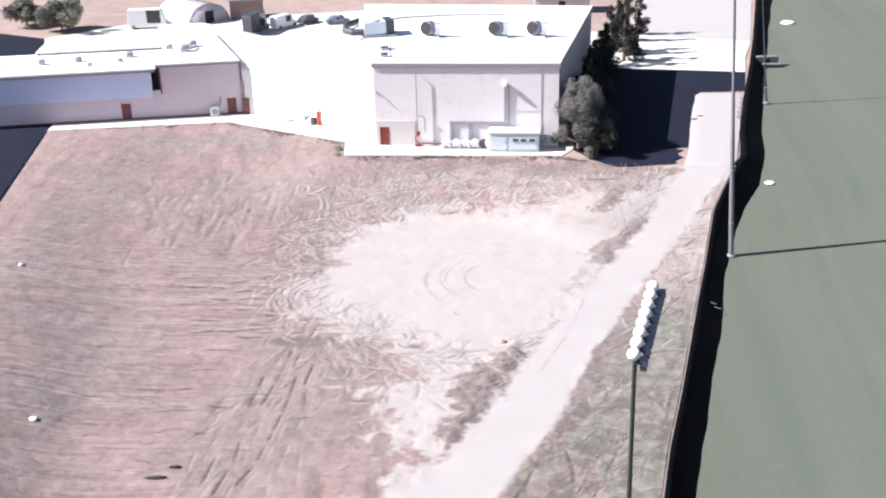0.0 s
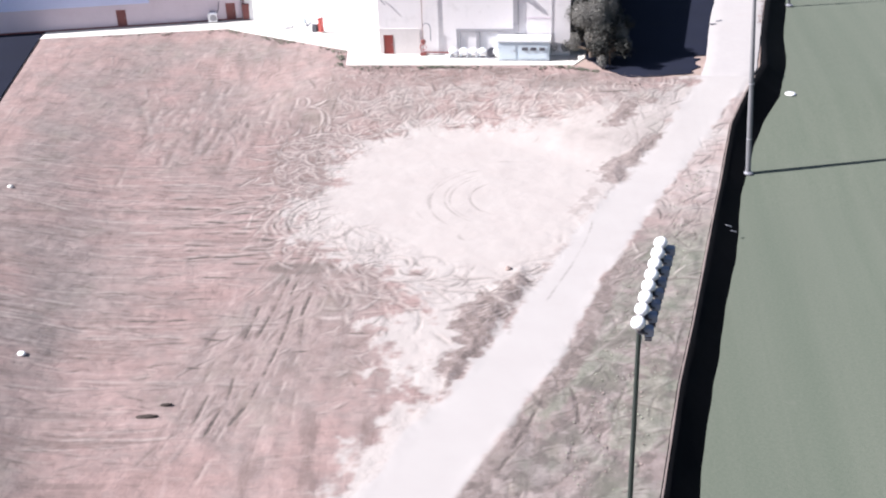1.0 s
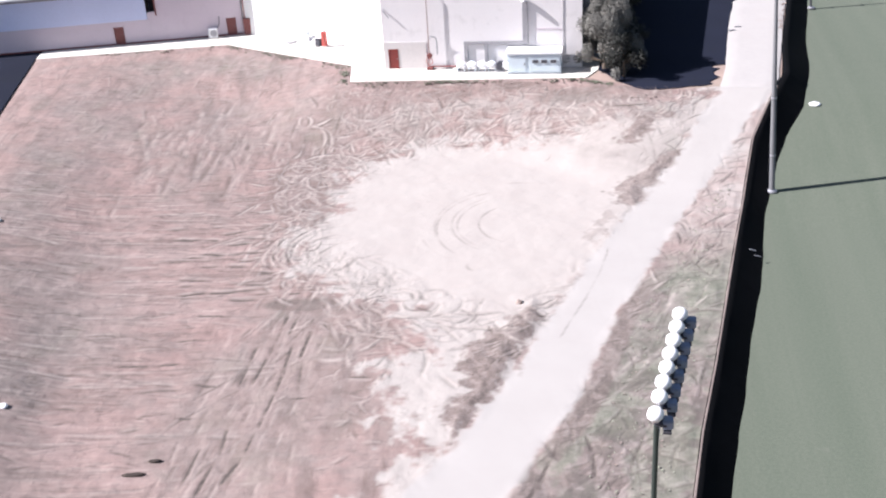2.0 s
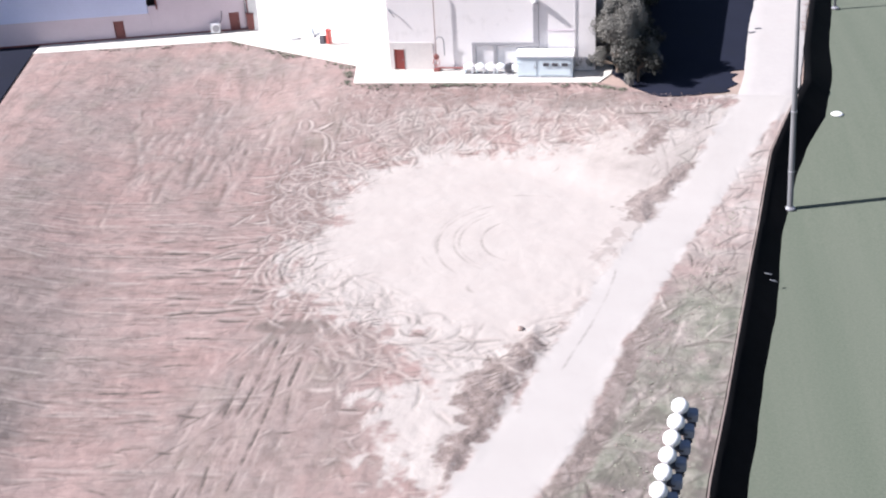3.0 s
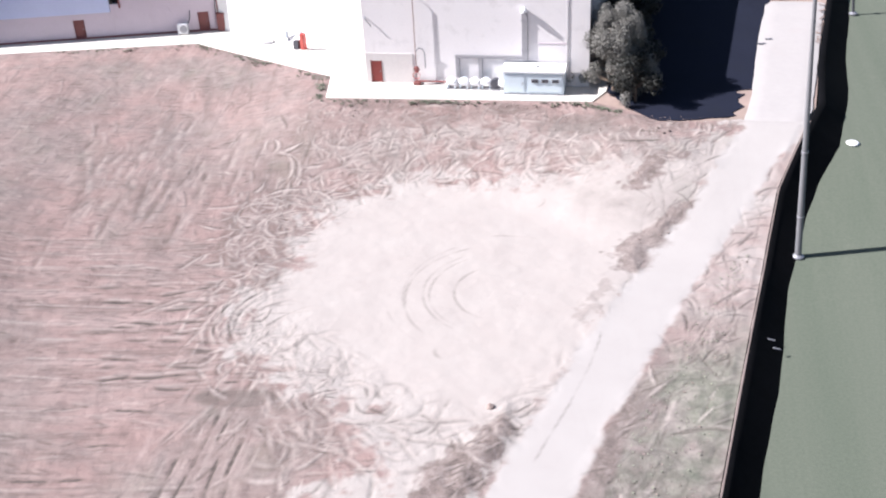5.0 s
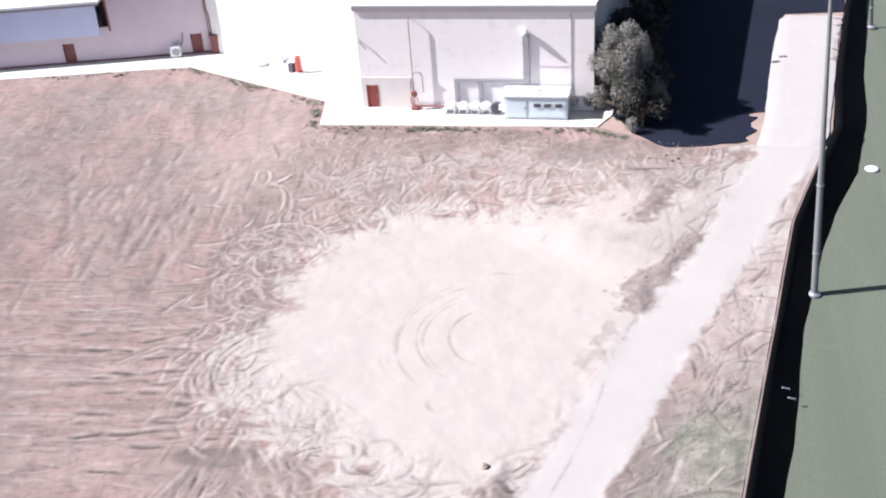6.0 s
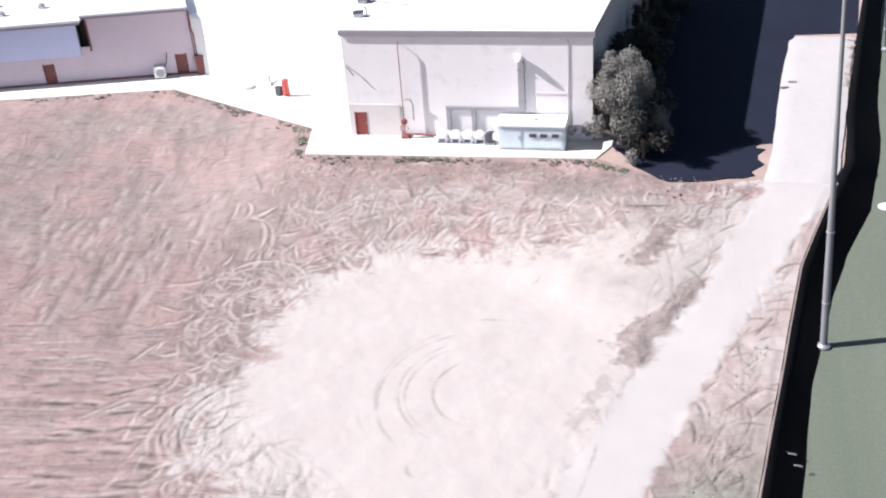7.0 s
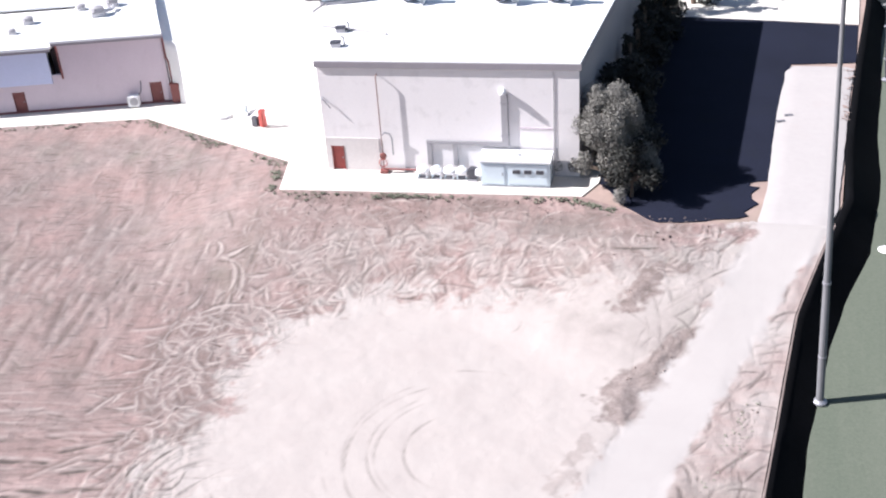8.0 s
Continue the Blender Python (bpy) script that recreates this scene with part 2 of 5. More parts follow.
def box(lo, hi, bevel=0.0, bm=None):
    bm = bm or bmesh.new()
    r = bmesh.ops.create_cube(bm, size=1)["verts"]
    for v in r:
        v.co = Vector([(l + h) / 2 + c * (h - l) for l, h, c in zip(lo, hi, v.co)])
    if bevel:
        es = list({e for v in r for e in v.link_edges})
        bmesh.ops.bevel(bm, geom=es, offset=bevel, segments=2, affect="EDGES", clamp_overlap=True)
    return bm


def tube(points, radius, sides=10, bm=None, caps=True):
    """A round tube along points; radius may be a list, one for each point."""
    bm = bm or bmesh.new()
    pts = [Vector(p) for p in points]
    rad = radius if isinstance(radius, (list, tuple)) else [radius] * len(pts)
    rings, side = [], None
    for i, p in enumerate(pts):
        d = (pts[min(i + 1, len(pts) - 1)] - pts[max(i - 1, 0)]).normalized()
        if side is None:
            side = d.orthogonal().normalized()
        side = (side - d * side.dot(d)).normalized()
        up = d.cross(side)
        rings.append([bm.verts.new(p + rad[i] * (math.cos(a) * side + math.sin(a) * up)) for a in (math.tau * k / sides for k in range(sides))])
    for a, b in zip(rings, rings[1:]):
        for k in range(sides):
            bm.faces.new((a[k], a[(k + 1) % sides], b[(k + 1) % sides], b[k]))
    if caps:
        bm.faces.new(rings[0][::-1])
        bm.faces.new(rings[-1])
    return bm


def lathe(profile, sides=16, bm=None, at=(0, 0, 0), axis=None):
    """Turns a profile of (radius, height) round the z axis, or round the given axis."""
    bm = bm or bmesh.new()
    q = Vector((0, 0, 1)).rotation_difference(Vector(axis)) if axis else None
    rings = []
    for r, z in profile:
        ring = []
        for k in range(sides):
            a = math.tau * k / sides
            p = Vector((r * math.cos(a), r * math.sin(a), z))
            if q:
                p = q @ p
            ring.append(bm.verts.new(p + Vector(at)))
        rings.append(ring)
    for a, b in zip(rings, rings[1:]):
        for k in range(sides):
            bm.faces.new((a[k], a[(k + 1) % sides], b[(k + 1) % sides], b[k]))
    bm.faces.new(rings[0][::-1])
    bm.faces.new(rings[-1])
    return bm


def prism(outline, z0, z1, bm=None, bevel=0.0):
    """A closed outline of (x, y), counter-clockwise, drawn up from z0 to z1."""
    bm = bm or bmesh.new()
    lo = [bm.verts.new((x, y, z0)) for x, y in outline]
    hi = [bm.verts.new((x, y, z1)) for x, y in outline]
    bm.faces.new(lo[::-1])
    bm.faces.new(hi)
    n = len(outline)
    for k in range(n):
        bm.faces.new((lo[k], lo[(k + 1) % n], hi[(k + 1) % n], hi[k]))
    return bm


def slab_wall(a, b, z0, z1, thick, holes=(), bm=None):
    """An upright wall from a to b (x, y), its outer face on that line and the thickness to the left of a-b, with holes (s0, s1, z0, z1)."""
    bm = bm or bmesh.new()
    a, b = Vector((*a, 0)), Vector((*b, 0))
    length = (b - a).length
    u = (b - a) / length
    n = Vector((-u.y, u.x, 0)) * thick
    ss = sorted({0, length, *(h[0] for h in holes), *(h[1] for h in holes)})
    zs = sorted({z0, z1, *(h[2] for h in holes), *(h[3] for h in holes)})
    solid = {}
    for i in range(len(ss) - 1):
        for j in range(len(zs) - 1):
            cs, cz = (ss[i] + ss[i + 1]) / 2, (zs[j] + zs[j + 1]) / 2
            solid[i, j] = not any(h[0] < cs < h[1] and h[2] < cz < h[3] for h in holes)
    vs = {}

    def vert(i, j, k):
        if (i, j, k) not in vs:
            p = a + u * ss[i] + n * k
            vs[i, j, k] = bm.verts.new((p.x, p.y, zs[j]))
        return vs[i, j, k]

    for (i, j), full in solid.items():
        if not full:
            continue
        bm.faces.new((vert(i, j, 0), vert(i + 1, j, 0), vert(i + 1, j + 1, 0), vert(i, j + 1, 0)))
        bm.faces.new((vert(i, j, 1), vert(i, j + 1, 1), vert(i + 1, j + 1, 1), vert(i + 1, j, 1)))
        for di, dj, q in ((-1, 0, ((i, j + 1), (i, j))), (1, 0, ((i + 1, j), (i + 1, j + 1))), (0, -1, ((i, j), (i + 1, j))), (0, 1, ((i + 1, j + 1), (i, j + 1)))):
            if not solid.get((i + di, j + dj), False):
                (p, q2) = q
                bm.faces.new((vert(*p, 0), vert(*p, 1), vert(*q2, 1), vert(*q2, 0)))
    bmesh.ops.recalc_face_normals(bm, faces=bm.faces)
    return bm


# ------------------------------------------------------------------ the lie of the land
LOT_Z, FIELD_Z = -3.0, -4.4


def field_z(y):
    t = np.clip((np.asarray(y, float) + 30) / 28, 0, 1)
    return FIELD_Z + 2.7 * t * t * (3 - 2 * t)


PAD = [(-150, 400), (-150, -160), (-14, -160), (-19, -75), (-33.5, -28), (-42.5, 5.0), (-20.6, 9.4), (-3.8, 1.3), (-2.9, -3.9), (21.3, -3.3), (24.6, -4.9), (27.3, -7.2), (31.0, -7.0), (34.0, -6.3), (39.5, -6.5), (60, -6.5), (60, 400)]
RIM = [(20.0, -160), (25.5, -90), (29.1, -64), (29.9, -58), (31.2, -50.6), (33.2, -38), (34.0, -33), (35.0, -27), (35.8, -22), (36.8, -16.3), (38.2, -12), (40.4, -5.2), (41.4, -2.0), (42.2, 6.6), (45.2, 26), (48.2, 44), (51, 62), (56.5, 100), (66, 160), (100, 400)]
FOOT = [(22.5, -160), (28.2, -90), (31.4, -61.8), (32.2, -56.0), (33.0, -52.1), (33.95, -46.7), (35.35, -38.4), (36.1, -33.0), (36.7, -29.0), (37.2, -26.0), (38.0, -22.2), (38.8, -17.4), (40.0, -13.0), (41.3, -9.8), (42.5, -7.0), (43.6, -1.0), (44.2, 2.5), (45.1, 10.5), (46.2, 18), (47.8, 30), (49.3, 40), (60.2, 106), (69, 160), (104, 400)]


def along(line, y):
    return np.interp(y, [p[1] for p in line], [p[0] for p in line])


def poly_distance(X, Y, poly):
    """Distance to the outside of a polygon's edge; 0 inside."""
    best = np.full(X.shape, 1e9)
    inside = np.zeros(X.shape, bool)
    for (ax, ay), (bx, by) in zip(poly, poly[1:] + poly[:1]):
        dx, dy = bx - ax, by - ay
        t = np.clip(((X - ax) * dx + (Y - ay) * dy) / (dx * dx + dy * dy), 0, 1)
        best = np.minimum(best, np.hypot(X - ax - t * dx, Y - ay - t * dy))
        cross = ((ay > Y) != (by > Y)) & (X < (bx - ax) * (Y - ay) / (by - ay + 1e-12) + ax)
        inside ^= cross
    return np.where(inside, 0.0, best)


def signed_distance(X, Y, poly):
    """Distance to a polygon's edge, below nought inside."""
    out = poly_distance(X, Y, poly)
    return np.where(out > 0, out, -edge_distance(X, Y, poly))


def edge_distance(X, Y, poly):
    best = np.full(X.shape, 1e9)
    for (ax, ay), (bx, by) in zip(poly, poly[1:] + poly[:1]):
        dx, dy = bx - ax, by - ay
        t = np.clip(((X - ax) * dx + (Y - ay) * dy) / (dx * dx + dy * dy), 0, 1)
        best = np.minimum(best, np.hypot(X - ax - t * dx, Y - ay - t * dy))
    return best


def smooth(t):
    t = np.clip(t, 0, 1)
    return t * t * (3 - 2 * t)


def land(X, Y):
    """Height of the ground west of the rim."""
    X, Y = np.asarray(X, float), np.asarray(Y, float)
    d = sum(poly_distance(X + 2.6 * math.cos(a), Y + 2.6 * math.sin(a), PAD) for a in (0.2, 1.771, 3.342, 4.912)) / 4
    d = np.maximum(d - 0.8 * np.exp(-d / 1.5), 0)
    reach = 14.0 + 6.0 * smooth((X - 6) / 28)
    return LOT_Z * smooth(d / reach) * smooth((X + 44) / 46)


def sheet(name, xs, ys, z_of, material, keep=None, attrs=None):
    """A grid sheet over xs and ys, with heights z_of(X, Y); keep(Xc, Yc) picks its faces."""
    X, Y = np.meshgrid(xs, ys)
    Z = z_of(X, Y)
    n, mm = X.shape
    idx = np.arange(n * mm).reshape(n, mm)
    quads = np.stack([idx[:-1, :-1], idx[:-1, 1:], idx[1:, 1:], idx[1:, :-1]], -1).reshape(-1, 4)
    if keep is not None:
        xc, yc = X.ravel()[quads].mean(1), Y.ravel()[quads].mean(1)
        quads = quads[keep(xc, yc)]
    used, inv = np.unique(quads, return_inverse=True)
    co = np.stack([X.ravel(), Y.ravel(), Z.ravel()], -1)[used]
    me = bpy.data.meshes.new(name)
    me.from_pydata(co.tolist(), [], inv.reshape(-1, 4).tolist())
    for key, val in (attrs(X, Y) if attrs else {}).items():
        a = me.attributes.new(key, "FLOAT", "POINT")
        a.data.foreach_set("value", np.clip(val, 0, 1).ravel()[used].astype(np.float32))
    me.materials.append(material)
    me.polygons.foreach_set("use_smooth", np.ones(len(me.polygons), bool))
    return tagged(new(name, me), kind="structure")


def value_noise(X, Y, scale, seed, octaves=4):
    """Smooth noise in -1..1 over the plan."""
    rng = np.random.RandomState(seed)
    out, amp, tot = np.zeros(X.shape), 1.0, 0.0
    for o in range(octaves):
        g = rng.rand(256, 256) * 2 - 1
        u, v = X / scale + rng.rand() * 99, Y / scale + rng.rand() * 99
        i, j = np.floor(u).astype(int), np.floor(v).astype(int)
        a, b = u - i, v - j
        a, b = a * a * (3 - 2 * a), b * b * (3 - 2 * b)
        s = lambda p, q: g[p % 256, q % 256]
        out += amp * ((s(i, j) * (1 - a) + s(i + 1, j) * a) * (1 - b) + (s(i, j + 1) * (1 - a) + s(i + 1, j + 1) * a) * b)
        tot, amp, scale = tot + amp, amp * 0.55, scale / 2.1
    return out / tot


# fine ground of the lot: a raster of masks and relief, drawn with wandering wheel ruts
GX0, GX1, GY0, GY1, GS = -50.0, 46.0, -78.0, 12.0, 0.125
gx, gy = np.arange(GX0, GX1 + 1e-6, GS), np.arange(GY0, GY1 + 1e-6, GS)
LX, LY = np.meshgrid(gx, gy)
ruts_h, ruts_dark, ruts_pale, ruts_worm = (np.zeros(LX.shape) for k in range(4))


def stamp(x, y, r, target, amount):
    i0, i1 = int((x - r - GX0) / GS), int((x + r - GX0) / GS) + 2
    j0, j1 = int((y - r - GY0) / GS), int((y + r - GY0) / GS) + 2
    i0, j0, i1, j1 = max(i0, 0), max(j0, 0), min(i1, LX.shape[1]), min(j1, LX.shape[0])
    if i0 >= i1 or j0 >= j1:
        return
    w = np.clip(1 - np.hypot(LX[j0:j1, i0:i1] - x, LY[j0:j1, i0:i1] - y) / r, 0, 1)
    t = target[j0:j1, i0:i1]
    np.copyto(t, np.where(abs(amount * w) > abs(t), amount * w, t))


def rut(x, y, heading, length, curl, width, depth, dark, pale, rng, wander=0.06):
    """One wandering wheel rut: a groove darkened in its colour, with a pale crest beside it."""
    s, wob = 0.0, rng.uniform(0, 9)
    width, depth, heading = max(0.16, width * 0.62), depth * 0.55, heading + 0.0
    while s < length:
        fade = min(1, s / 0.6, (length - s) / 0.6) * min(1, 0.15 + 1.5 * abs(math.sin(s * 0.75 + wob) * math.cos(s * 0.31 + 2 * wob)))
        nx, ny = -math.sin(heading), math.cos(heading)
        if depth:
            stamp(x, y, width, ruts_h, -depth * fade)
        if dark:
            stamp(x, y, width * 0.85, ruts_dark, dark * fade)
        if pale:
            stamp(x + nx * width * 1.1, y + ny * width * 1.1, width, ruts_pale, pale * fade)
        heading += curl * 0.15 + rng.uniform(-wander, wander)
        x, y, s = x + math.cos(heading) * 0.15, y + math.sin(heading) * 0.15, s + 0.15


def worm(x, y, heading, length, curl, width, rng, edge=0.7, steady=False):
    """A low pale ridge thrown up by a turning wheel, with its shade painted dark along both sides."""
    s, wob, strong, lean = 0.0, rng.uniform(0, 9), rng.uniform(0.7, 1.1), rng.choice((-1, 1))
    while s < length:
        fade = strong * min(1, s / 0.5, (length - s) / 0.5) * (1 if steady else min(1, 0.1 + 1.1 * abs(math.sin(s * 1.1 + wob))))
        w = width * (0.75 + 0.4 * math.sin(s * 1.7 + 2 * wob))
        nx, ny = -math.sin(heading), math.cos(heading)
        stamp(x, y, w, ruts_worm, fade)
        # ridge shade, painted into the dark mask
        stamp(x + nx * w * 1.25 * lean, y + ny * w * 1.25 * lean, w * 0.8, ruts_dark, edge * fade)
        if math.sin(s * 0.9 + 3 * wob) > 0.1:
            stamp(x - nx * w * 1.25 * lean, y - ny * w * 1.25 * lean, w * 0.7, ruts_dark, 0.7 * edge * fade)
        heading += curl * 0.12 + (rng.uniform(-0.03, 0.03) if steady else rng.uniform(-0.1, 0.1))
        x, y, s = x + math.cos(heading) * 0.12, y + math.sin(heading) * 0.12, s + 0.12


PALE = [(-1.8, -32.4), (-0.4, -29), (-1, -24), (-0.5, -20.5), (1.5, -18.4), (4, -15.4), (7, -13.3), (14, -13.6), (20, -12.8), (26, -11.5), (31, -9.5), (34, -5), (36, -8), (34, -14), (30, -24), (25, -36), (21.5, -46), (18, -56), (15, -66), (9.6, -79), (8, -79), (11, -64), (11.6, -61), (11.4, -58.8), (9.6, -57.6), (8.6, -54.8), (8.7, -53), (11.2, -50.6), (10.6, -47.8), (7.5, -45), (3.2, -43), (0.4, -41), (-1.6, -37.5), (-2.8, -34)]
PALE_CORE = [(1, -33), (1.5, -25), (3, -20.5), (7, -16), (14, -15.4), (22, -14.6), (28, -13), (30, -16), (25, -28), (21, -40), (17.5, -45), (13, -43), (7, -38)]
rut_rng = random.Random(11)
# churned turning marks round the edge of the pale ground
for k in range(700):
    a = rut_rng.uniform(0, math.tau)
    e = rut_rng.gauss(1.04, 0.13)
    cx, cy = 12.0 + 14.5 * e * math.cos(a), -28.0 + 18.0 * e * math.sin(a)
    if cx > 22 or cy > -5.5 or (cx < 4 and cy < -43):
        continue
    heading = a + math.pi / 2 + rut_rng.gauss(0, 0.75)
    rut(cx, cy, heading, rut_rng.uniform(1.6, 5.0), rut_rng.gauss(0, 0.40), rut_rng.uniform(0.25, 0.5), rut_rng.uniform(0.08, 0.2), rut_rng.uniform(0.15, 0.6), rut_rng.uniform(0.7, 1.3), rut_rng)
# broad pale loops with dark gaps between them, thickest along the west side
for cx, cy, sx, sy, count in ((-3.4, -20.0, 1.7, 1.2, 55), (-0.8, -18.0, 1.7, 1.0, 34), (-3.4, -24.5, 1.5, 2.2, 70), (-2.4, -29.0, 1.1, 1.8, 40), (-0.4, -35.5, 1.3, 2.6, 22), (2.5, -39.5, 2.0, 2.0, 34), (6.5, -42.5, 2.4, 1.5, 36), (5.5, -46.5, 2.4, 1.4, 26), (-6.0, -14.0, 2.2, 2.0, 6), (5.0, -12.5, 2.6, 1.8, 34), (15.0, -11.4, 5.5, 1.6, 50), (26.5, -10.5, 2.6, 1.4, 14), (9.0, -50.5, 1.4, 1.6, 14), (9.6, -58.5, 1.2, 2.6, 12), (31.0, -12.0, 1.0, 2.0, 8)):
    for k in range(count):
        worm(rut_rng.gauss(cx, sx), rut_rng.gauss(cy, sy), rut_rng.uniform(0, math.tau), rut_rng.uniform(0.8, 3.4), rut_rng.choice((-1, 1)) * rut_rng.uniform(0.05, 0.8), rut_rng.uniform(0.14, 0.25), rut_rng, rut_rng.uniform(0.3, 0.85))
# wide turning circles that swing out over the red soil
for x0, y0, r, a0, a1 in ((-1.8, -19.6, 3.4, -10, 150), (-2.4, -20.2, 2.4, -30, 200), (-4.2, -21.4, 2.0, 20, 260), (-6.0, -14.8, 3.4, -25, 75), (-6.6, -14.6, 3.2, -20, 60), (-1.0, -22.5, 2.2, 60, 250), (-3.6, -26.0, 1.6, 0, 220), (3.2, -36.0, 4.0, 110, 235), (3.2, -36.0, 4.65, 115, 230), (3.2, -36.0, 5.3, 112, 225), (3.2, -36.0, 6.0, 118, 218), (3.0, -36.0, 3.2, 105, 250), (4.6, -36.8, 2.8, 90, 260)):
    a = math.radians(a0)
    worm(x0 + r * math.cos(a), y0 + r * math.sin(a), a + math.pi / 2, r * math.radians(a1 - a0), 1 / r, 0.25, rut_rng, 0.65, True)
for r, a0, a1 in ((4.3, 118, 200), (5.0, 122, 210), (5.6, 125, 205)):
    a = math.radians(a0)
    rut(3.2 + r * math.cos(a), -36.0 + r * math.sin(a), a + math.pi / 2, r * math.radians(a1 - a0), 1 / r, 0.34, 0.1, 1.1, 0.9, rut_rng, 0.02)
# a comb of short level furrows west of it, row under row
for k in range(17):
    y = -31.8 - 0.74 * k + rut_rng.uniform(-0.15, 0.15)
    end = -3.2 + 0.19 * k + rut_rng.uniform(-0.6, 0.3)
    for lane in range(rut_rng.choice((1, 2, 2))):
        ln = rut_rng.uniform(1.4, 4.6)
        rut(end - ln, y - ln * 0.19, math.radians(rut_rng.gauss(11, 3)), ln, 0.0, rut_rng.uniform(0.40, 0.58), 0.20, rut_rng.uniform(0.7, 1.15), rut_rng.uniform(0.5, 1.0), rut_rng)
        end -= ln + rut_rng.uniform(0.3, 1.4)
# furrows over the red soil: up and down by the buildings, level further out
for k in range(430):
    x, y = rut_rng.uniform(-38, 3), rut_rng.uniform(-70, -2)
    if y > -26:
        hd, ln = math.radians(rut_rng.gauss(98, 7)), rut_rng.uniform(1, 5)
    elif x > -3 and y < -45:
        hd, ln = math.radians(rut_rng.gauss(80, 7)), rut_rng.uniform(1.5, 7)
    else:
        hd, ln = math.radians(rut_rng.gauss(11, 3)), rut_rng.uniform(1, 7)
    strong = 0.8 if x > -14 else 0.5
    rut(x, y, hd, ln, rut_rng.gauss(0, 0.02), rut_rng.uniform(0.22, 0.42), rut_rng.uniform(0.05, 0.14) * strong, rut_rng.uniform(0.2, 0.8) * strong, rut_rng.uniform(0.1, 0.6), rut_rng)
for k in range(120):
    x, y = rut_rng.uniform(-36, -8), rut_rng.uniform(-70, -27)
    rut(x, y, math.radians(rut_rng.gauss(12, 2)), rut_rng.uniform(4, 15), rut_rng.gauss(0, 0.004), rut_rng.uniform(0.22, 0.42), 0.06, rut_rng.uniform(0.0, 0.55), rut_rng.uniform(0.2, 1.0), rut_rng, 0.02)
for k in range(60):
    x, y = rut_rng.gauss(-14, 5), rut_rng.gauss(-16, 5)
    rut(x, y, math.radians(rut_rng.gauss(278, 3)), rut_rng.uniform(2, 7), rut_rng.gauss(0, 0.01), rut_rng.uniform(0.4, 0.8), 0.08, rut_rng.uniform(0.1, 0.5), rut_rng.uniform(0.2, 0.8), rut_rng, 0.04)
# deep wheel tracks that run away from the comb
def trail(points, width, depth, dark, pale):
    """A broken wheel mark along a line of places."""
    for (ax, ay), (bx, by) in zip(points, points[1:]):
        ln, hd = math.hypot(bx - ax, by - ay), math.atan2(by - ay, bx - ax)
        rut(ax, ay, hd, ln + 0.3, 0.0, width, depth, dark, pale, rut_rng, 0.015)


for line in (((1.3, -45.8), (1.3, -51.2), (1.2, -55.7)), ((2.6, -49.7), (2.9, -53.3), (3.0, -55.6), (2.9, -59.1), (2.9, -61.7), (2.4, -64.6)), ((3.5, -46.8), (3.8, -51.3), (4.2, -55.1)), ((1.0, -59.2), (1.3, -62.4), (1.2, -65.8)), ((0.0, -61.2), (0.1, -65.9)), ((0.2, -50.0), (0.2, -55.0)), ((2.1, -45.2), (2.1, -48.4))):
    trail(line, 0.32, 0.16, 1.3, 0.25)
    trail([(x + 0.42, y) for x, y in line], 0.30, 0.05, 0.1, 0.45)
for line in (((1.1, -56.8), (2.4, -56.6)), ((4.0, -56.1), (5.2, -55.9)), ((-5.7, -46.7), (-0.7, -46.3)), ((-2.8, -55.1), (-1.0, -55.1)), ((-8.7, -53.8), (-4.4, -53.1)), ((-2.7, -58.8), (-1.5, -58.7)), ((0.2, -43.1), (1.4, -42.8)), ((-6.0, -50.2), (-3.4, -49.7))):
    trail(line, 0.34, 0.10, 1.1, 0.2)
for x0, y0, total in ((0.6, -47.0, 12), (1.9, -46.0, 17), (3.0, -46.6, 14), (4.6, -48.4, 12), (-0.6, -50.0, 13), (-1.6, -55.0, 9), (5.6, -52.5, 9)):
    gone = 0.0
    while gone < total:
        ln, hd = rut_rng.uniform(1.5, 5.0), math.radians(rut_rng.gauss(270, 2.5))
        rut(x0, y0, hd, ln, rut_rng.gauss(0, 0.01), rut_rng.uniform(0.22, 0.34), 0.10, rut_rng.uniform(0.1, 0.6), rut_rng.uniform(0.2, 0.7), rut_rng, 0.04)
        x0, y0, gone = x0 + ln * math.cos(hd), y0 - ln - rut_rng.uniform(0.4, 1.6), gone + ln
# small curls and scuffs between the tracks and the dust
for k in range(34):
    worm(rut_rng.gauss(7.4, 1.7), rut_rng.uniform(-63, -46), rut_rng.uniform(0, math.tau), rut_rng.uniform(0.6, 1.9), rut_rng.choice((-1, 1)) * rut_rng.uniform(0.2, 1.1), rut_rng.uniform(0.12, 0.2), rut_rng, rut_rng.uniform(0.3, 0.8))
for x0, y0, ln in ((-12.4, -16.5, 7), (-13.3, -17.5, 8), (-14.6, -19, 6), (-10.9, -15, 6), (-10.0, -19, 7), (-15.8, -24, 4), (-8.4, -14, 5), (-17.5, -15, 5), (-19.0, -21, 6)):
    rut(x0, y0, math.radians(rut_rng.gauss(278, 3)), ln, 0.0, rut_rng.uniform(0.5, 0.9), 0.10, rut_rng.uniform(0.3, 0.6), 0.5, rut_rng, 0.05)
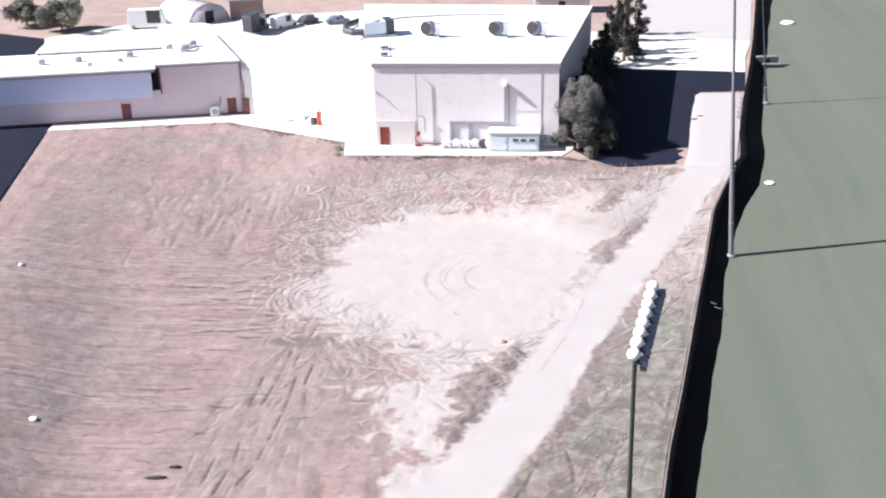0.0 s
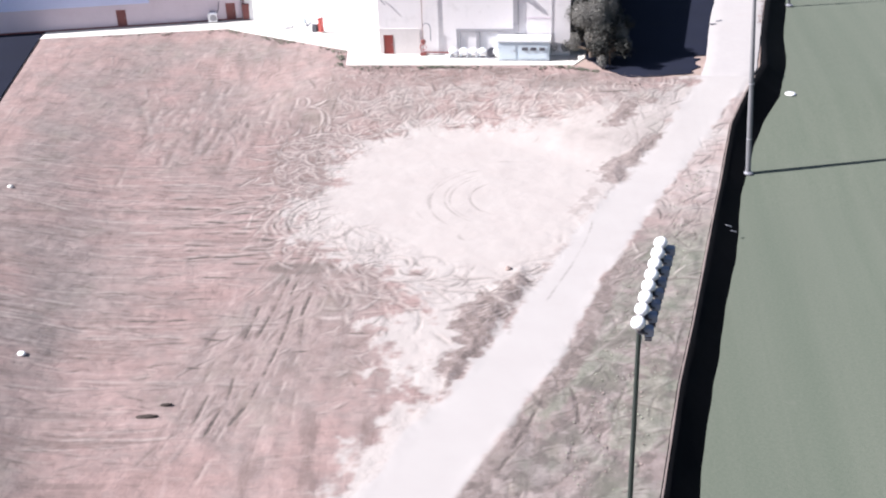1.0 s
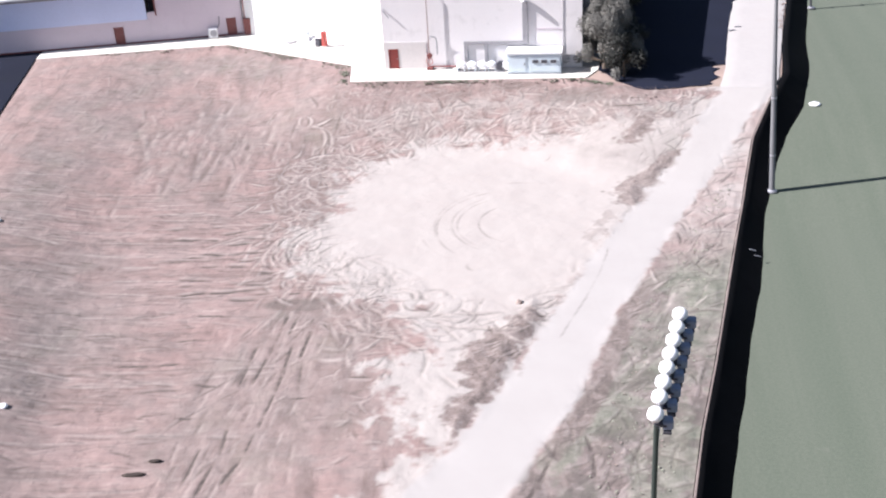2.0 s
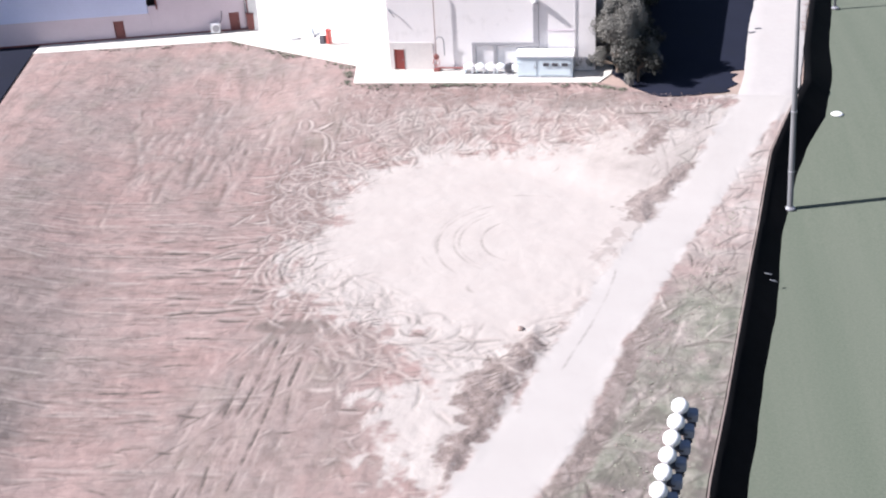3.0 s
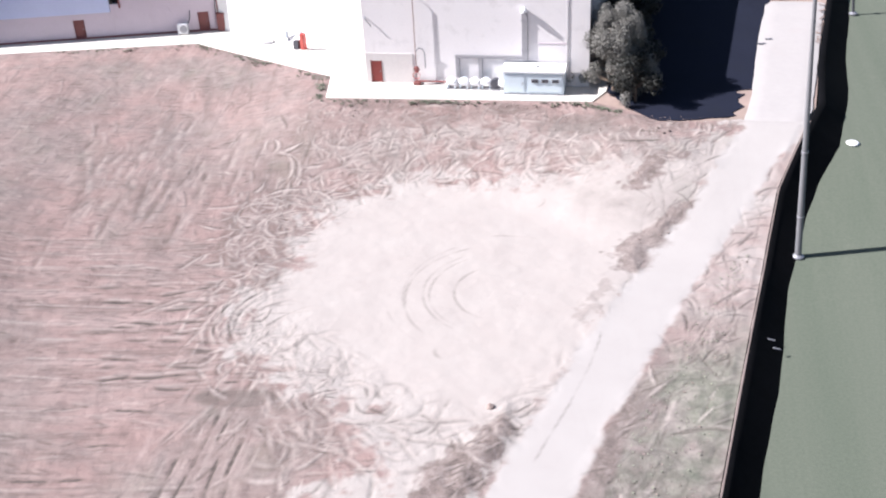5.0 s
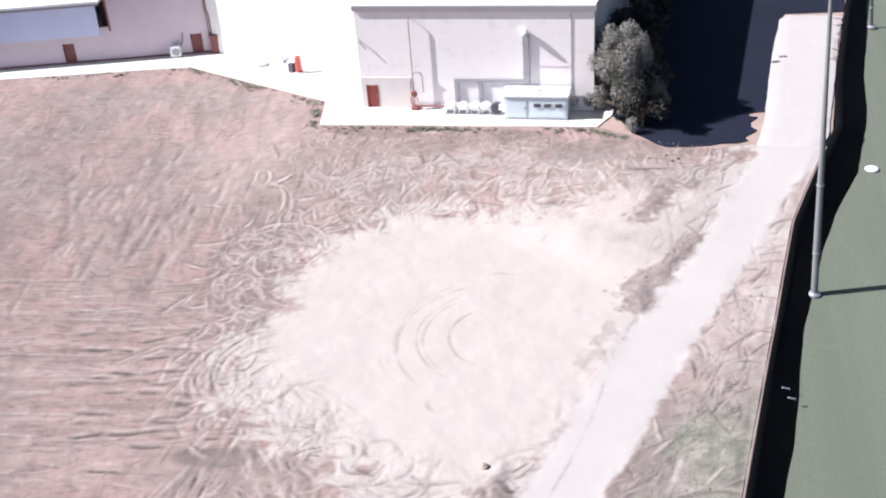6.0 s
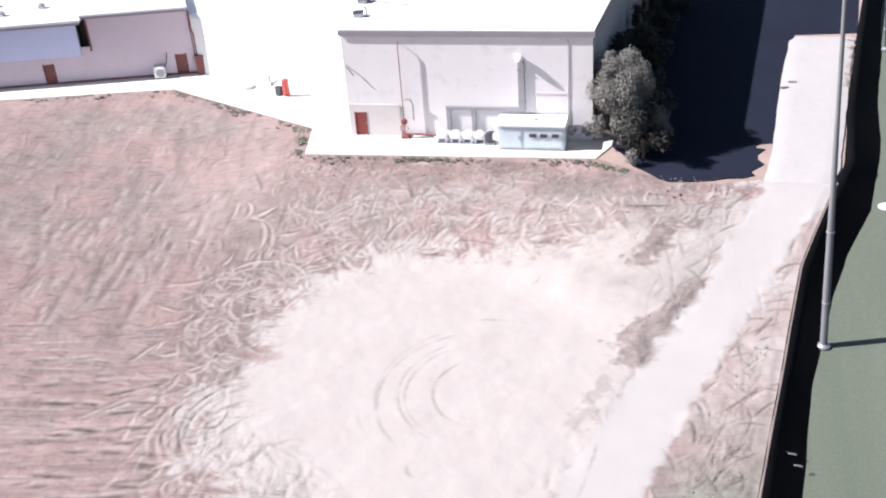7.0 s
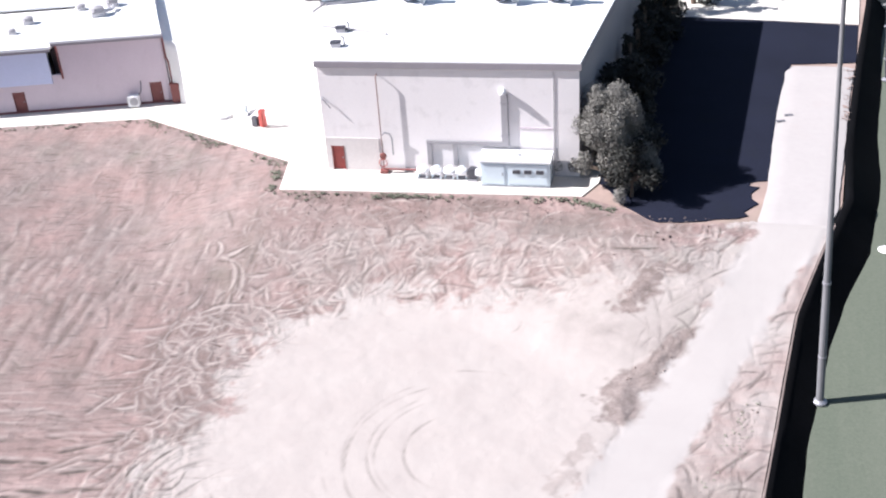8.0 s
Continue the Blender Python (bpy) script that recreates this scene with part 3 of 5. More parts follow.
# pale tracks that cross the churned ground
for x0, y0, hd, ln in ((3.4, -42.4, -38, 9), (4.2, -41.4, -40, 9), (4.6, -45.8, -47, 6), (3.4, -43.0, -62, 9), (3, -36, -60, 8), (0.5, -36.5, -48, 9), (5.6, -37.0, -35, 7), (4.3, -37.1, -30, 7)):
    worm(x0, y0, math.radians(hd), ln, 0.01, 0.24, rut_rng, 0.4)
for k in range(26):
    t = rut_rng.random()
    worm(15.6 + 3.2 * t + rut_rng.gauss(0, 0.7), -52.0 + 8.0 * t + rut_rng.gauss(0, 0.9), math.radians(rut_rng.gauss(50, 14)), rut_rng.uniform(1.2, 3.6), rut_rng.gauss(0, 0.12), rut_rng.uniform(0.13, 0.2), rut_rng, 0.9)
# concentric turning circles in the middle of the pale ground
calm = smooth((1.5 - signed_distance(LX, LY, PALE_CORE)) / 3.0)
ruts_dark *= 1 - 0.93 * calm
ruts_pale *= 1 - 0.6 * calm
ruts_worm *= 1 - 0.5 * calm
ruts_h *= 1 - 0.85 * calm
for r, a0, a1, dk in ((3.5, 125, 255, 1.0), (5.2, 122, 245, 0.7), (5.7, 128, 240, 0.9), (6.6, 118, 238, 0.9), (7.2, 125, 205, 0.6), (7.9, 76, 104, 0.8), (8.3, 200, 232, 0.5)):
    a = math.radians(a0)
    rut(16.9 + r * math.cos(a), -30.6 + r * math.sin(a), a + math.pi / 2, r * math.radians(a1 - a0), 1 / r, 0.30, 0.06, 0.6 * dk, 0.1, rut_rng, 0.012)
# short scuffs south of the circles
for x, y, hd, ln, curl in ((10.2, -44.2, -40, 2.4, 0.25), (12.6, -45.2, 20, 2.0, 0.5), (14.9, -44.2, 70, 1.4, 0.2), (8.4, -43.6, 5, 1.6, 0.0), (13.4, -37.6, 250, 1.6, 0.9), (1.7, -27.0, 60, 0.9, 0.0), (11.5, -47.0, 0, 2.2, 0.1)):
    rut(x, y, math.radians(hd), ln, curl, 0.4, 0.1, 0.8, 0.2, rut_rng, 0.02)
# scribbles along the strip beside the rim and on the bank under the buildings
for k in range(520):
    y = rut_rng.uniform(-76, -8)
    x = along(RIM, y) - rut_rng.uniform(0.8, 9.5)
    rut(float(x), y, math.radians(rut_rng.gauss(64, 24)), rut_rng.uniform(1.5, 5), rut_rng.gauss(0, 0.25), rut_rng.uniform(0.18, 0.32), rut_rng.uniform(0.08, 0.2), rut_rng.uniform(0.2, 0.9), rut_rng.uniform(0.05, 0.5), rut_rng)
for k in range(30):
    y = rut_rng.uniform(-76, -14)
    worm(float(along(RIM, y)) - rut_rng.uniform(1.5, 8.0), y, math.radians(rut_rng.gauss(72, 10)), rut_rng.uniform(1.4, 4.5), rut_rng.gauss(0, 0.08), rut_rng.uniform(0.13, 0.2), rut_rng, rut_rng.uniform(0.2, 0.6))
for line in (((22.9, -58.6), (23.4, -60.3), (23.6, -62.7)), ((23.0, -53.4), (21.6, -57.8), (21.1, -61.0), (20.4, -63.5), (19.2, -67.5)), ((22.6, -57.4), (22.0, -60.4))):
    trail(line, 0.32, 0.14, 1.2, 0.1)
for line in (((27.4, -48.9), (25.5, -53.0)), ((26.4, -48.6), (24.6, -52.3)), ((28.7, -41.0), (27.4, -46.2)), ((26.9, -49.6), (25.9, -52.0))):
    trail(line, 0.5, 0.05, 0.0, 1.1)
    trail([(x + 0.5, y) for x, y in line], 0.3, 0.08, 0.7, 0.0)
for k in range(1000):
    rut(rut_rng.uniform(-4, 31), rut_rng.gauss(-9.5, 3.0), rut_rng.uniform(0, math.tau), rut_rng.uniform(0.7, 1.7), rut_rng.gauss(0, 0.7), rut_rng.uniform(0.2, 0.38), rut_rng.uniform(0.06, 0.15), rut_rng.uniform(0.15, 0.6), rut_rng.uniform(0.5, 1.2), rut_rng)
# loose small marks and clods everywhere
for k in range(2600):
    rut(rut_rng.uniform(-42, -3), rut_rng.uniform(-71, 6), math.radians(rut_rng.gauss(9, 14)), rut_rng.uniform(0.9, 2.0), 0.0, rut_rng.uniform(0.16, 0.34), rut_rng.uniform(0.03, 0.1), rut_rng.uniform(0.2, 0.8), rut_rng.uniform(0.0, 0.4), rut_rng)

ROAD_L = [(9.4, -79), (11.2, -72), (13.3, -65), (14.8, -61.5), (17.5, -54.3), (19.6, -47.5), (20.7, -43.4), (25.2, -29.3), (27.8, -23.4), (30.1, -18.6), (32.8, -12), (34.4, -7.3), (35.5, -0.5), (36.3, 8), (38.5, 25.2)]
ROAD_R = [(13.8, -79), (16.4, -72), (19, -64.6), (21.7, -57.4), (23.5, -51.5), (24.8, -45), (27.2, -38.4), (30, -29.4), (34.3, -18.4), (37, -12.6), (38.4, -10.2), (40.2, -5.0), (41.7, 4.5), (43.3, 16), (44.6, 25.2)]


def ellipse(X, Y, cx, cy, rx, ry, turn=0.0):
    c, s = math.cos(radians(turn)), math.sin(radians(turn))
    u, v = (X - cx) * c + (Y - cy) * s, -(X - cx) * s + (Y - cy) * c
    return np.sqrt((u / rx) ** 2 + (v / ry) ** 2)


# brown brush and spoil left beside the track
HEAPS = (
    ([(20.0, -45.4), (18.8, -42.4), (16.6, -46.7), (14.5, -49.2), (14.0, -50.7), (14.7, -52.6), (15.5, -54.5), (14.5, -55.9), (14.3, -57.2), (15.1, -60.0), (16.0, -57.4), (16.6, -56.0), (17.8, -53.2), (18.6, -49.5)], 1.0, 0.15),
    ([(30.2, -18.2), (26.8, -20.8), (24.2, -24.2), (25.0, -26.2), (26.4, -27.2), (27.8, -23.4)], 0.85, 0.55),
    ([(25.0, -16.2), (26.0, -14.2), (27.6, -12.6), (30.0, -12.2), (28.0, -13.4), (26.2, -16.2)], 0.95, 0.6),
    ([(24.2, -28.2), (22.8, -31.0), (21.8, -34.6), (22.8, -33.6), (24.6, -29.6)], 0.4, 0.4))


def heap_field(X, Y, poly):
    """1 well inside a heap's outline, 0 outside it."""
    return smooth((0.2 - signed_distance(X, Y, poly)) / 1.6)


rut(23.6, -10.3, math.radians(-8), 4.2, 0.02, 0.34, 0.1, 1.2, 0.2, rut_rng, 0.03)
rut(25.4, -8.8, math.radians(-20), 2.6, 0.05, 0.3, 0.1, 1.0, 0.2, rut_rng, 0.05)
# a hairline crack along the worn track
ruts_keep, ruts_dark = ruts_dark, np.zeros(LX.shape)
rut(20.9, -48.2, math.radians(72), 14.0, 0.0, 0.2, 0.0, 1.0, 0.0, rut_rng, 0.03)
crack, ruts_dark = ruts_dark, ruts_keep


def lot_masks(X, Y):
    n1, n2 = value_noise(X, Y, 6.0, 3), value_noise(X, Y, 2.0, 5)
    rag = 0.22 * n1 + 0.20 * n2
    n3 = value_noise(X, Y, 0.9, 9, 3)
    sd = signed_distance(X, Y, PALE)
    pale = smooth((0.5 - sd + 3.4 * n3 + 1.6 * n2 + 1.2 * n1) / 2.4)
    inner = smooth((1.5 - signed_distance(X, Y, PALE_CORE) + 1.5 * n1) / 3.0)
    pale = np.maximum(pale, inner)
    left, right = along(ROAD_L, Y), along(ROAD_R, Y)
    road = smooth((X - left + 0.4 + 0.55 * n2 + 0.35 * n3) / 0.7) * smooth((right + 0.3 + 0.55 * n2 + 0.35 * n3 - X) / 0.8)
    pale = np.maximum(pale, road)
    strip = smooth((X - right + 0.4 - 0.5 * n1) / 0.8) * smooth((-29 - Y) / 13)
    pale = np.maximum(pale, np.clip(0.75 * smooth((Y + 40 + 4 * n1) / 12) * smooth((X - right + 0.4) / 0.6) * (0.85 + 0.9 * n2), 0, 0.9))
    green = strip * smooth((X - along(RIM, Y) + 7.2 + 2.2 * n1 + 1.6 * n2) / 1.6) * 0.75 * np.clip(0.25 + 1.3 * n1 + 0.9 * n2, 0, 1)
    for cx, cy, rx, ry, turn in ((24.0, -55.4, 2.6, 1.3, 20), (31.5, -39.0, 1.6, 2.6, 0), (22.0, -59.6, 1.0, 2.4, -20), (28.0, -60.0, 1.6, 5.0, -12)):
        green = np.maximum(green, 0.6 * strip * smooth((1.2 - ellipse(X, Y, cx, cy, rx, ry, turn) - 1.8 * rag - n3) / 0.5))
    weed = np.clip(strip * (0.95 + 0.5 * n2 + 0.3 * n1), 0, 1)
    bank = smooth((np.asarray(land(X, Y)) + 2.9) / 0.8) * smooth(-np.asarray(land(X, Y)) / 0.25)
    weed = np.maximum(weed, 0.65 * bank * np.clip(0.45 + 1.2 * n1, 0, 1) * (X < 34))
    pale = np.maximum(pale, 0.6 * smooth((1.25 - ellipse(X, Y, 14.0, -10.8, 14.5, 3.4, 0)) / 0.5) * np.clip(0.45 + 1.5 * n3 + 0.9 * n2, 0, 1))
    weed = np.maximum(weed, 0.40 * np.clip(-0.1 + 1.6 * n1 + 0.8 * n2, 0, 1) * smooth((Y + 30) / 10) * smooth((2 - X) / 6))
    weed = np.maximum(weed, 0.45 * smooth((1.1 - ellipse(X, Y, -6.0, -12.0, 9.0, 7.5, 15) - 1.6 * rag) / 0.6))
    weed = np.maximum(weed, 0.50 * smooth((1.1 - ellipse(X, Y, 3.0, -55.0, 8.0, 12.0, 0) - 1.6 * rag) / 0.5) * (1 - 0.8 * pale))
    heap = np.zeros(X.shape)
    for outline, k, grow in HEAPS:
        heap = np.maximum(heap, k * smooth((grow - signed_distance(X, Y, outline) - 1.6 * rag - 1.1 * n3) / 0.6))
    heap *= 1 - 0.6 * road
    verge = np.abs(X - right - 0.75 - 0.5 * n2) / (0.75 + 0.3 * n1)
    heap = np.maximum(heap, smooth((1.2 - verge) / 0.6) * np.clip(0.75 + 0.9 * n2 + 0.6 * n1, 0, 0.95) * smooth((-35 - Y) / 9))
    # one dark mask for real litter, soil marks and painted ridge shade
    litter = np.zeros(X.shape)
    for cx, cy, rx, ry, turn in ((23.5, -7.6, 7.0, 1.9, 2), (3.0, -5.0, 5.0, 0.9, 0), (12.5, -5.2, 5.5, 1.0, 0), (7.5, -7.0, 3.0, 0.9, 5), (-0.6, -29.0, 1.2, 3.4, 0), (-4.2, -2.0, 1.2, 1.5, 0), (5.6, -45.0, 2.2, 0.8, 0), (8.2, -48.0, 1.4, 2.0, 20)):
        litter = np.maximum(litter, 0.48 * smooth((1.15 - ellipse(X, Y, cx, cy, rx, ry, turn) - 1.4 * rag) / 0.3) * np.clip(0.75 + 0.7 * n2, 0, 1))
    for cx, cy, rx, ry, turn, k in ((-3.2, -24.5, 2.8, 6.0, 10, 0.42), (-1.4, -18.8, 3.6, 1.8, 10, 0.32), (6.0, -45.8, 4.2, 1.6, -30, 0.16), (13.0, -8.2, 14.0, 2.0, 0, 0.12), (2.0, -44.4, 2.6, 0.8, 8, 0.5)):
        litter = np.maximum(litter, k * smooth((1.2 - ellipse(X, Y, cx, cy, rx, ry, turn) - 1.4 * rag) / 0.4))
    litter = np.maximum(litter, 0.5 * strip * smooth((n3 + 0.5 * n2 - 0.06) / 0.22) * smooth((-44 - Y) / 8))
    core = inner * 0.3
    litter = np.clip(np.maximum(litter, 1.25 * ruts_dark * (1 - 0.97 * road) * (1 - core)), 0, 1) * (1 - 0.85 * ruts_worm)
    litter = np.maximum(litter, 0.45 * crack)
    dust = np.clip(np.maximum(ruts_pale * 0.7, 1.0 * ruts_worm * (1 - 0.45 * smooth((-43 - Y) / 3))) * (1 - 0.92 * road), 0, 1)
    return {"calm": np.maximum(0.95 * road, 0.7 * inner), "road": road, "pale": pale, "weed": weed * (1 - 0.85 * road), "litter": litter, "dust": dust, "heap": heap, "level": smooth((-26.0 - Y + 3 * n1) / 5.0) * (1 - smooth((X + 4.5 + 2 * n1) / 3.0) * smooth((-45 - Y) / 3.0)), "green": green * (1 - road)}


def lot_height(X, Y):
    z = land(X, Y) + 0.10 * value_noise(X, Y, 5.0, 21) + 0.07 * value_noise(X, Y, 1.4, 22, 3) + ruts_h * 0.6 + ruts_pale * 0.02 + ruts_worm * 0.02
    z = land(X, Y) + (z - land(X, Y)) * (1 - 0.55 * smooth((1.0 - signed_distance(X, Y, PALE_CORE)) / 3.0)) * (1 - 0.96 * smooth((X - along(ROAD_L, Y) + 0.5) / 1.5) * smooth((along(ROAD_R, Y) + 0.5 - X) / 1.5))
    for outline, k, grow in HEAPS:
        z = z + 0.3 * k * heap_field(X, Y, outline) * (0.6 + 0.7 * value_noise(X, Y, 1.8, 23, 3))
    flat = np.maximum(smooth(1 - poly_distance(X, Y, PAD) / 0.8), smooth((X - along(RIM, Y) + 0.9) / 0.6))
    return z * (1 - flat) + (land(X, Y) - 0.05) * flat


def west_of_rim(xc, yc):
    return xc < along(RIM, yc)


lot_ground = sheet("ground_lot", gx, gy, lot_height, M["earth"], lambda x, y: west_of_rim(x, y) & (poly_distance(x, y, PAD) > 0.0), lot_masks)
tagged(lot_ground, "red and pale bare earth lot with wheel ruts and weeds", "ground")

# wide ground to the horizon, below everything else
far_ground = sheet("ground", np.r_[-2500, -1200, -600, -300, np.arange(-160, 161, 20), 300, 600, 1200, 2500], np.r_[-1500, -800, -400, np.arange(-160, 301, 20), 500, 900, 1600, 2800],
                   lambda X, Y: np.full(X.shape, -5.6), M["far_earth"])
tagged(far_ground, "dry red plain with patches of scrub", "ground")

# raised ground under the buildings, paving and yard
PLATEAU = [(-420, 420), (-420, -400), (-14.3, -400), (-14.3, -160), (-19.3, -75), (-33.8, -28), (-42.6, 4.8), (-20.6, 9.2), (-4.0, 1.2), (-3.0, -4.0),
           (21.3, -3.4), (24.6, -5.0), (27.3, -7.3), (31.0, -7.1), (34.0, -6.4), (39.5, -6.6), (40.7, -3.5), (41.75, 4.5), (43.4, 16), (45.1, 27), (48.1, 45), (50.4, 60), (56.8, 104), (65.6, 160), (99.4, 420)]
tagged(part("ground_plateau", prism(PLATEAU, -5.5, -0.10), M["far_earth"]), "dry reddish ground round the buildings", "ground", kind="structure")
apron = sheet("ground_apron", np.arange(-22, 31, 2.0), np.arange(-160, -76, 2.0), lambda X, Y: land(X, Y) - 0.12 + 0.1 * value_noise(X, Y, 6, 31), M["far_earth"], west_of_rim)
tagged(apron, "bare red earth beyond the lot", "ground")
tagged(part("pavement_plaza", prism([(-42.6, 4.9), (-20.6, 9.3), (-3.9, 1.2), (-3.0, -4.0), (21.5, -3.4), (22.6, -1.0), (25.8, 39.8), (46.4, 37.2), (47.6, 47), (49.8, 58), (30, 64), (8, 74), (-16, 88), (-36, 82), (-60, 74), (-70, 62), (-52, 24), (-44.6, 9.6), (-43.0, 7.6)], -0.4, 0.0), M["concrete"]),
       "sunlit pale concrete apron between the halls", "pavement", kind="structure")
# outline follows the warehouse and tree shadow, painted in as near-black ground
tagged(part("pavement_yard", prism([(22.7, -1.0), (23.5, -2.1), (24.6, -4.4), (25.8, -5.6), (26.6, -6.5), (27.4, -7.0), (29.1, -6.9), (30.7, -6.6), (31.6, -6.2), (33.1, -6.0), (33.9, -5.5), (33.6, -4.9), (34.7, -3.5), (34.2, -2.7), (34.2, -1.9), (34.9, -0.8), (34.1, -0.6), (34.2, 0.0), (34.8, 0.2), (35.6, 0.4), (36.7, 8), (38.9, 25.5), (44.9, 26.1), (46.3, 36.9), (30.0, 39.3), (25.8, 39.6)], -0.4, -0.02), M["shade_asphalt"]),
       "near-black asphalt yard with warehouse and tree shade in its colour", "pavement", kind="structure")
tagged(part("pavement_back", prism([(30.2, 63.8), (49.8, 58.2), (55.6, 101), (63.4, 150), (42, 150), (36.5, 106), (31.5, 84)], -0.4, -0.05), M["road"]),
       "pale dusty track behind the yard", "road", kind="structure")
# near-black colour stands for a shadow falling in from the west
tagged(part("pavement_west", prism([(-42.7, 4.9), (-43.1, 7.6), (-44.7, 9.6), (-52.1, 24), (-70, 62), (-92, 72), (-160, 72), (-160, -160), (-14.5, -160), (-19.5, -75), (-33.9, -28)], -0.4, -0.03), M["shade_asphalt"]),
       "near-black ground beside the low hall with cast shade in its colour", "pavement", kind="structure")


def ribbon(name, left, right, material, z_of, lift, step=0.5, rag=0.0, seed=0):
    """A strip of ground between two lines of (x, y), laid over the land."""
    ys = np.arange(left[0][1], left[-1][1] + 1e-6, step)
    cols = 9
    X = np.stack([along(left, ys) + (along(right, ys) - along(left, ys)) * k / (cols - 1) for k in range(cols)], 1)
    Y = np.repeat(ys[:, None], cols, 1)
    n = value_noise(X, Y, 2.5, seed)
    X[:, 0] -= rag * n[:, 0]
    X[:, -1] += rag * n[:, -1]
    Z = z_of(X, Y) + lift + 0.03 * value_noise(X, Y, 1.6, seed + 1)
    Z[:, 0] -= 0.10
    Z[:, -1] -= 0.10
    Z[:4] -= np.array([0.3, 0.2, 0.12, 0.05])[:, None]
    Z[-4:] -= np.array([0.02, 0.06, 0.12, 0.2])[:, None]
    idx = np.arange(X.size).reshape(X.shape)
    quads = np.stack([idx[:-1, :-1], idx[:-1, 1:], idx[1:, 1:], idx[1:, :-1]], -1).reshape(-1, 4)
    me = bpy.data.meshes.new(name)
    me.from_pydata(np.stack([X, Y, Z], -1).reshape(-1, 3).tolist(), [], quads.tolist())
    me.materials.append(material)
    me.polygons.foreach_set("use_smooth", np.ones(len(me.polygons), bool))
    return tagged(new(name, me), kind="structure")


tagged(ribbon("road", [p for p in ROAD_L if p[1] > -10], [(38.6, -9.3), (40.3, -4.2), (41.6, 4.5), (43.2, 16), (44.7, 25.2)], M["road"], land, 0.10, rag=0.12, seed=41), "pale dusty gravel track climbing to the yard", "road")
crest_l = [(x - 0.13, y) for x, y in RIM if -100 < y < -4]
crest_r = [(x + 0.02, y) for x, y in RIM if -100 < y < -4]
tagged(ribbon("bank_crest", crest_l, crest_r, M["crest"], land, 0.07, rag=0.08, seed=47), "dull pink earth crest along the bank", "embankment")

# bank with its shade painted near-black, and the field below it
bank = bmesh.new()
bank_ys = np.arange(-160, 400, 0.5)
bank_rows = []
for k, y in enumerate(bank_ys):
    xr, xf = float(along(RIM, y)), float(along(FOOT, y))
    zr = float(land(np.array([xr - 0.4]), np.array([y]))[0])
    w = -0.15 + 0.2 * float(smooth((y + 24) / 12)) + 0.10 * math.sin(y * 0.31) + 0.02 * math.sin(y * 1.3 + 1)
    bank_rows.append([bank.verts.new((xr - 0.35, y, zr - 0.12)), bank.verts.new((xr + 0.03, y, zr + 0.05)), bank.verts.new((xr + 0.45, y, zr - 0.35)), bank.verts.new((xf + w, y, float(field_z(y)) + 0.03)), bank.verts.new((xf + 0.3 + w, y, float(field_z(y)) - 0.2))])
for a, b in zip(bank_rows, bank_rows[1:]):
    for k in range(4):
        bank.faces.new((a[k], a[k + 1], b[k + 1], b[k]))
tagged(part("shaded_bank", bank, M["bank_shade"], smooth=True), "steep bank with its shade painted near-black", "embankment", kind="structure")
field_ys = np.r_[-160, -100, np.arange(-64, 60, 2.0), 80, 104, 160, 400]
field_x = along(FOOT, field_ys)[:, None] + np.array([-0.4, 6, 20, 60, 150, 400])[None, :]
field_y = np.repeat(field_ys[:, None], 6, 1)
field_me = bpy.data.meshes.new("field")
field_idx = np.arange(field_x.size).reshape(field_x.shape)
field_me.from_pydata(np.stack([field_x, field_y, field_z(field_y)], -1).reshape(-1, 3).tolist(), [], np.stack([field_idx[:-1, :-1], field_idx[:-1, 1:], field_idx[1:, 1:], field_idx[1:, :-1]], -1).reshape(-1, 4).tolist())
field_me.materials.append(M["field"])
field = tagged(new("field", field_me), kind="structure")
tagged(field, "flat grey-green turf field below the bank", "field")


